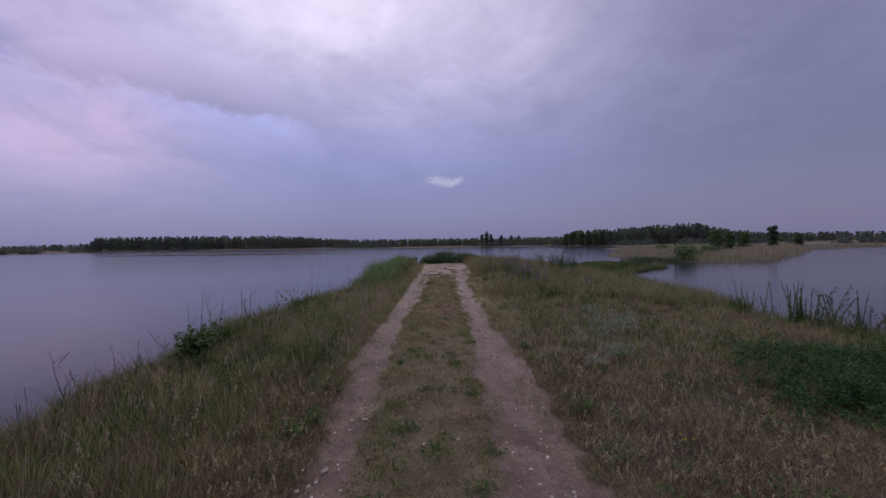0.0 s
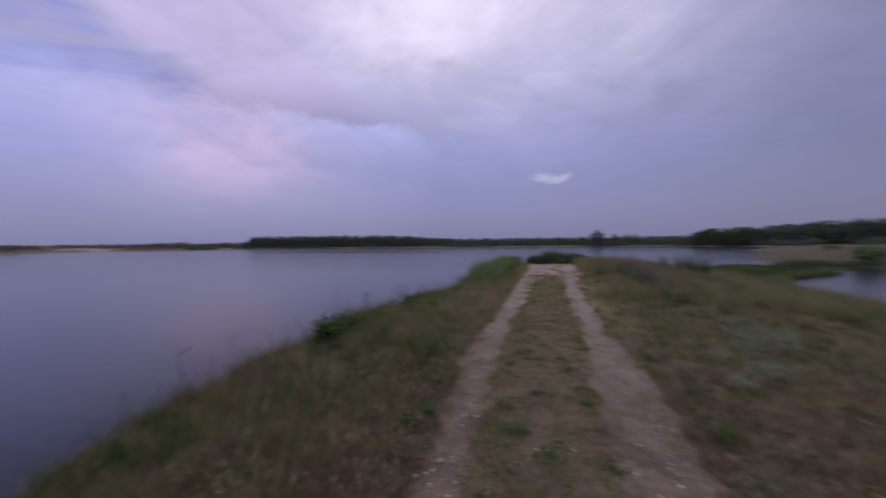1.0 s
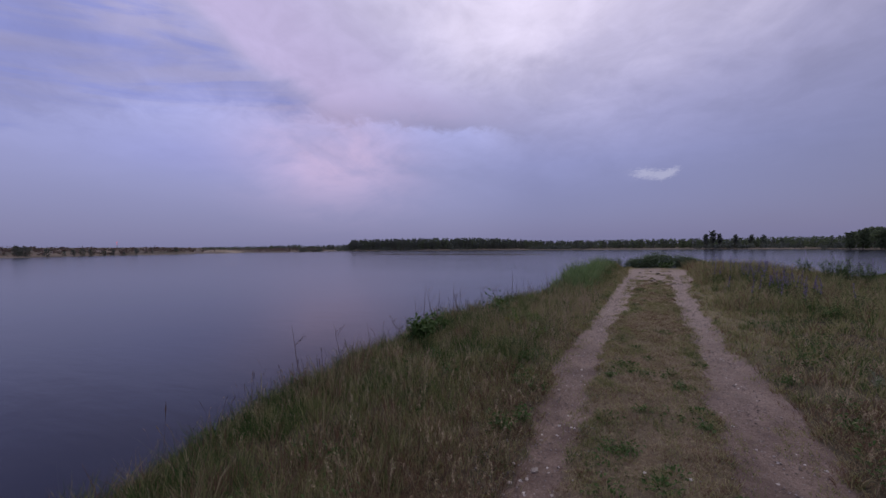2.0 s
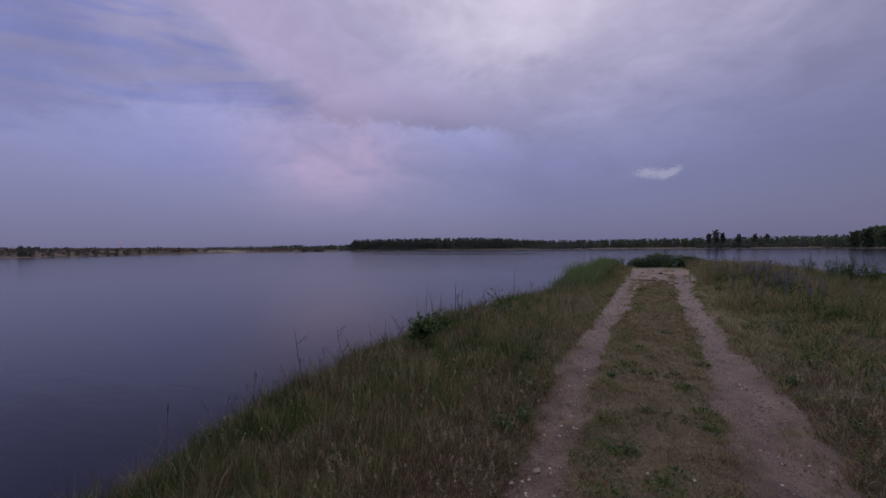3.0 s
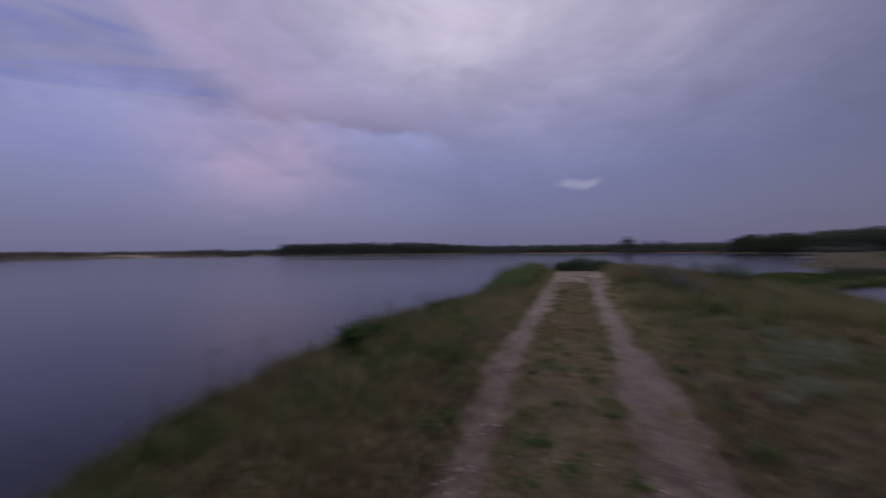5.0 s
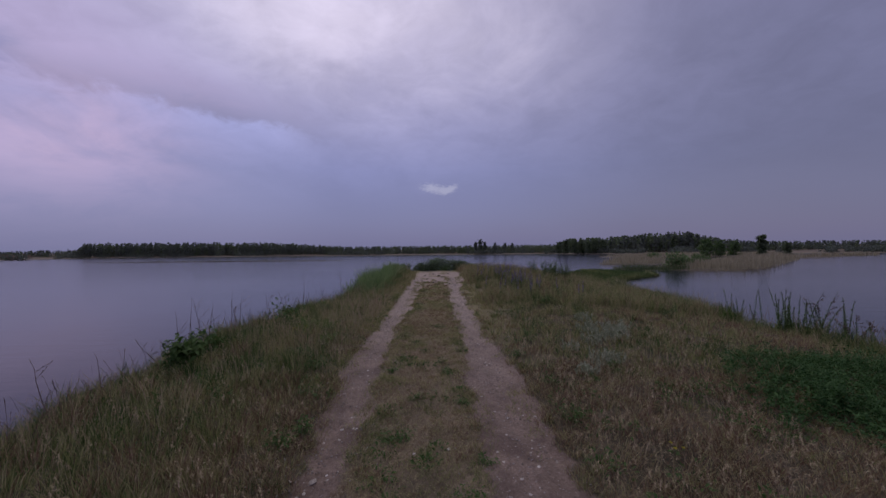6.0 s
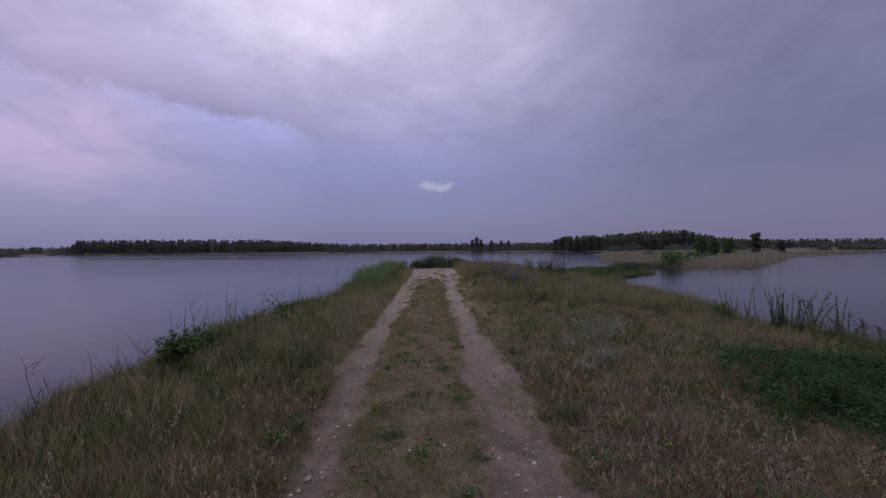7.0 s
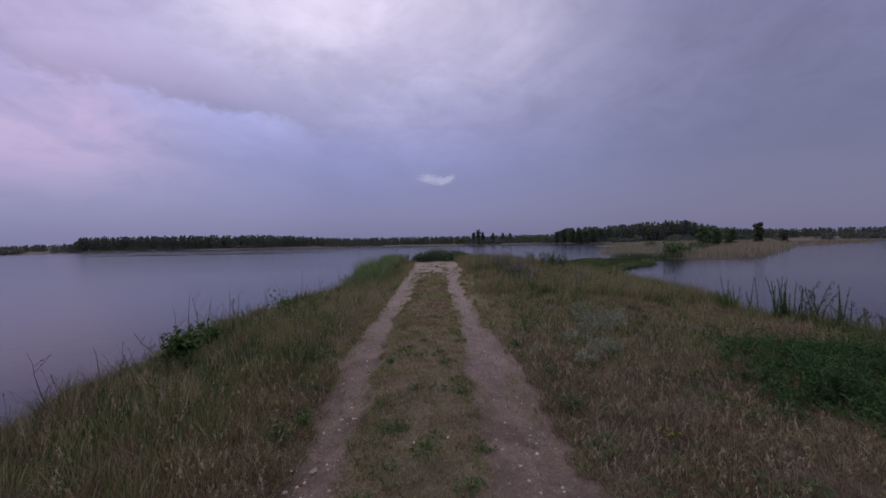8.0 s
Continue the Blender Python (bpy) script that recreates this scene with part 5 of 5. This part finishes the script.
for k, (x, y, s) in enumerate(((-0.91, 2.74, 0.045), (-1.02, 2.5, 0.024), (-0.74, 2.36, 0.024), (-0.86, 3.31, 0.02), (-0.93, 2.62, 0.022), (0.10, 3.02, 0.022), (0.96, 2.96, 0.02), (-0.80, 2.75, 0.018), (-0.72, 2.5, 0.018), (-0.18, 3.0, 0.016), (-1.05, 2.7, 0.018), (0.62, 2.7, 0.022), (0.45, 4.4, 0.018))):
    stone(x, y, s, k)
for k in range(360):
    x = (-0.90 if rng.random() < 0.5 else 0.70) + rng.normal(0, 0.2)
    y = 1.8 + 12 * rng.random() ** 1.8
    if float(land(x, y)[1]) < 0.55:
        continue
    stone(x, y, rng.uniform(0.008, 0.02) * (1 + 0.3 * (rng.random() < 0.15)), k)


M_CLOD = material("dark_clod", lambda t, o: (t.ramp(t.noise(o, 12, 4), (0.3, (0.05, 0.042, 0.03)), (0.7, (0.11, 0.09, 0.065))), t.noise(o, 40, 4), 0.6), 0.95)
CLOD = stone_mesh(9)
CLOD.materials[0] = M_CLOD
for k in range(22):
    ob = new("clod", CLOD)
    ob.matrix_world = spot(rng.uniform(-0.55, 0.6), rng.uniform(13.6, 18.6), rng.uniform(0, 360), rng.uniform(0.04, 0.10), 0.0)
    tagged(ob, "dark clod of turf on the bare track's end", "clod", "clods on the bare track")


def grit():
    n = 8500
    x = np.where(rng.random(n) < 0.5, -0.92, 0.68) + rng.normal(0, 0.22, n)
    y = 1.5 + 15 * rng.random(n) ** 1.6
    s = rng.uniform(0.003, 0.009, n) * (1 + 0.05 * y)
    c = np.stack([x, y, height(x, y) + s * 0.2 + 0.004], -1)
    o = np.array([[1, 0, 0], [-1, 0, 0], [0, 1, 0], [0, -1, 0], [0, 0, 0.7], [0, 0, -0.7]], float)
    v = (c[:, None] + o[None] * (s[:, None, None] * rng.uniform(0.6, 1.3, (n, 6, 1)))).reshape(-1, 3)
    t = np.array([[0, 2, 4], [2, 1, 4], [1, 3, 4], [3, 0, 4], [2, 0, 5], [1, 2, 5], [3, 1, 5], [0, 3, 5]])
    f = (np.arange(n)[:, None, None] * 6 + t[None]).reshape(-1, 3)
    tagged(new("gravel", mesh_from("gravel", v, [f], [M_GRIT])), "loose grit and fine gravel in the wheel ruts", "gravel", kind="stuff")


grit()


# ---- trees that stand out from the woods ----
def tree(name, x, y, h, label, mat, spread=0.24, low=0.15, group="", n=720, cone=False):
    ob = thing(name, x, y, label, "tree", group)
    t = np.linspace(0, 1, 7)
    p = np.stack([rng.normal(0, 0.012 * h, 7).cumsum() * t, rng.normal(0, 0.012 * h, 7).cumsum() * t, h * 0.93 * t - 0.2], -1)
    trunk = part("trunk", Geo().tube(p, 0.016 * h * (1.05 - t) + 0.02, 7), M_BARK, ob, smooth=True)
    cs = []
    limbs = 16
    for i in range(limbs):
        u = low + (0.95 - low) * (i + 0.5) / limbs
        b = np.array([np.interp(u, t, p[:, k]) for k in range(3)])
        rel = (u - low) / (1 - low)
        reach = h * spread * ((1.05 - rel) if cone else math.sqrt(max(0.08, 1 - (2 * rel - 0.8) ** 2 / 1.5))) * rng.uniform(0.8, 1.08)
        a = i * 2.4 + rng.random()
        d = np.array([math.cos(a), math.sin(a), rng.uniform(0.05, 0.4)])
        q = b + d * reach * np.linspace(0, 1, 4)[:, None]
        part("limb", Geo().tube(q, np.linspace(0.006 * h, 0.002 * h, 4) + 0.01, 4), M_BARK, trunk)
        m = n // limbs
        cs.append(b + d * reach * rng.uniform(0.05, 1.0, m)[:, None] ** 0.7 + rng.normal(0, 0.034 * h * (0.6 + spread * 2), (m, 3)))
    part("crown", Geo().cards(np.concatenate(cs), np.full(sum(len(c) for c in cs), 0.042 * h), 0.8), mat, ob)


def polar(a, r):
    return r * math.sin(radians(a)), r * math.cos(radians(a))


for a, r, h in ((6.0, 318, 11.5), (6.7, 322, 13.5), (7.4, 319, 11.5), (8.9, 325, 10), (10.4, 330, 10), (11.6, 330, 9.5)):
    tree("pine_tree", *polar(a, r), h, "tall dark pine on the far wooded shore", M_PINE, 0.15, 0.35, "pines on the far shore", n=260)
for a, r, h in ((18.3, 266, 9.5), (19.2, 268, 11), (20.4, 265, 10), (21.3, 269, 10.5), (22.3, 266, 9), (23.2, 268, 10.5), (24.2, 270, 9.5)):
    tree("birch_tree", *polar(a, r), h, "green birch standing by the calm water", M_BIRCH, 0.22, 0.12, "birches by the water")
tree("willow_tree", *polar(41.5, 180), 8.6, "rounded dark green willow among tan reeds", M_BIRCH, 0.21, 0.03, n=1500)
tree("willow_tree", *polar(43.8, 190), 5.4, "small green willow among tan reeds", M_BIRCH, 0.26, 0.03, n=1000)
tree("willow_tree", *polar(36.3, 165), 6.8, "broad green willow beside the reeds", M_WILLOW, 0.34, 0.03, n=1300)
tree("willow_tree", *polar(37.6, 168), 6.2, "broad green willow beside the reeds", M_WILLOW, 0.34, 0.03, n=1300)
tree("willow_tree", *polar(39.0, 172), 6.0, "dark green willow beside the reeds", M_WILLOW, 0.34, 0.03, n=1300)
for a, h in ((-80.5, 4.0), (-78.2, 6.2), (-77.6, 5.6), (-76.1, 4.8), (-74.8, 3.0), (-74.1, 3.8), (-73.4, 4.4), (-72.7, 4.2), (-71.6, 3.6), (-70.9, 4.0), (-69.9, 2.8), (-68.8, 4.2), (-67.3, 2.6)):
    tree("willow_tree", *polar(a, float(np.interp(a, SHORE_AZ, SHORE_R)) + rng.uniform(4, 9)), h, "dark rounded willow on the brown heath shore", M_PINE, 0.40, 0.04, "willows on the heath shore", n=420)
for a, r, h, w in ((32.9, 62, 2.6, 3.2), (34.0, 68, 2.0, 3.0), (35.5, 80, 2.2, 4.0), (30.5, 110, 2.2, 4.0)):
    x, y = polar(a, r)
    ob = thing("willow_bush", x, y, "dense green willow bush standing in reeds", "bush", "willow bushes in the reeds", z=WATER)
    g = Geo()
    for i in range(7):
        c = curve(h * 0.8, 0.5, 0.2, 5)
        part("stem", Geo().tube(c, np.linspace(0.04, 0.01, 5), 4), M_BARK, ob)
    c = rng.normal(0, 1, (420, 3))
    c /= np.linalg.norm(c, axis=1)[:, None]
    c *= (rng.random(420) ** 0.4)[:, None] * (0.75 + 0.5 * rng.random(420))[:, None]
    part("foliage", g.cards(c * np.array([w / 2.2, w / 2.2, h / 2.2]) + np.array([0, 0, h * 0.48]), np.full(420, 0.16)), M_WILLOW, ob)


# ---- far details ----
def ridge(name, pts, width, tall, mat, label, category):
    """A low uneven bank along a line."""
    pts = np.asarray(pts, float)
    t = np.linspace(0, 1, 60)
    px, py = np.interp(t, np.linspace(0, 1, len(pts)), pts[:, 0]), np.interp(t, np.linspace(0, 1, len(pts)), pts[:, 1])
    d = np.stack([np.gradient(py), -np.gradient(px)], -1)
    d /= np.linalg.norm(d, axis=1)[:, None]
    prof = np.array([-1, -0.7, -0.3, 0, 0.3, 0.7, 1])
    hh = tall * np.sin(np.pi * np.clip(t, 0.02, 0.98)) ** 0.4 * (0.55 + 0.45 * rng.random(60))
    v = np.stack([px[:, None] + d[:, :1] * prof * width, py[:, None] + d[:, 1:] * prof * width, WATER - 0.15 + hh[:, None] * (1 - prof[None] ** 2) + 0 * px[:, None]], -1).reshape(-1, 3)
    i, j = np.meshgrid(np.arange(59), np.arange(6), indexing="ij")
    q = np.stack([i * 7 + j, (i + 1) * 7 + j, (i + 1) * 7 + j + 1, i * 7 + j + 1], -1).reshape(-1, 4)
    tagged(new(name, mesh_from(name, v, [q], [mat], smooth=True)), label, category)


# near-black colour that stands in for dark trees mirrored in calm water
M_STREAK = material("streak_dark", lambda t, o: (t.ramp(t.noise(o, 0.8, 5), (0.3, (0.035, 0.032, 0.03)), (0.7, (0.08, 0.07, 0.06))), t.noise(o, 3, 4), 0.5), 0.7)
M_SAND = material("pale_sand", lambda t, o: (t.ramp(t.noise(o, 0.15, 6), (0.3, (0.26, 0.21, 0.15)), (0.7, (0.45, 0.38, 0.29))), t.noise(o, 2, 4), 0.5), 0.95)
# added low ridge: a dark reflection streak on the lake, built as a solid
ridge("mud_bar", [(-135, 141), (-100, 136), (-60, 134), (-28, 132)], 0.8, 0.62, M_STREAK, "long low dark ridge added for a streak of tree reflection on the lake", "mud bar")
ridge("sand_bank", [polar(-62.5, 395), polar(-60, 402), polar(-57.5, 398)], 9, 3.4, M_SAND, "pale sand bank on the far shore", "sand bank")


def mast():
    x, y = polar(-70.5, 1200)
    z = float(height(x, y))
    ob = thing("radio_mast", x, y, "slim lattice radio mast with red warning lights", "mast", z=z)
    H = 22.5 - z
    glow = bpy.data.materials.new("red_lamp")
    glow.use_nodes = True
    t = Tree(glow.node_tree)
    t.node("ShaderNodeOutputMaterial", {0: t.node("ShaderNodeEmission", {0: (1.0, 0.10, 0.06, 1), 1: 1.6}).outputs[0]})
    steel = material("grey_steel", lambda t, o: (t.ramp(t.noise(o, 1, 3), (0.3, (0.14, 0.13, 0.14)), (0.7, (0.22, 0.20, 0.21))), None, 0), 0.5)
    for k in range(3):
        a = k * 2.094
        b = np.array([math.cos(a), math.sin(a), 0])
        part("leg", Geo().tube([b * 0.9, b * 0.6 + [0, 0, H / 2], b * 0.35 + [0, 0, H]], [0.12, 0.1, 0.08], 4), steel, ob)
    for k in range(12):
        u, w = k / 12, (k + 1) / 12
        a, c = k * 2.094, (k + 1) * 2.094
        ra, rc = 0.9 - 0.55 * u, 0.9 - 0.55 * w
        part("brace", Geo().tube([[ra * math.cos(a), ra * math.sin(a), H * u], [rc * math.cos(c), rc * math.sin(c), H * w]], [0.06, 0.06], 4), steel, ob)
    for u in (1.0, 0.62, 0.3):
        me = bpy.data.meshes.new("warning_light")
        bm = bmesh.new()
        bmesh.ops.create_icosphere(bm, subdivisions=2, radius=0.8 if u == 1 else 0.55)
        bm.to_mesh(me)
        bm.free()
        me.materials.append(glow)
        lamp = new("warning_light", me)
        lamp.parent = ob
        lamp.location = (0, 0, H * u)
        tagged(lamp, "glowing red warning light")


mast()
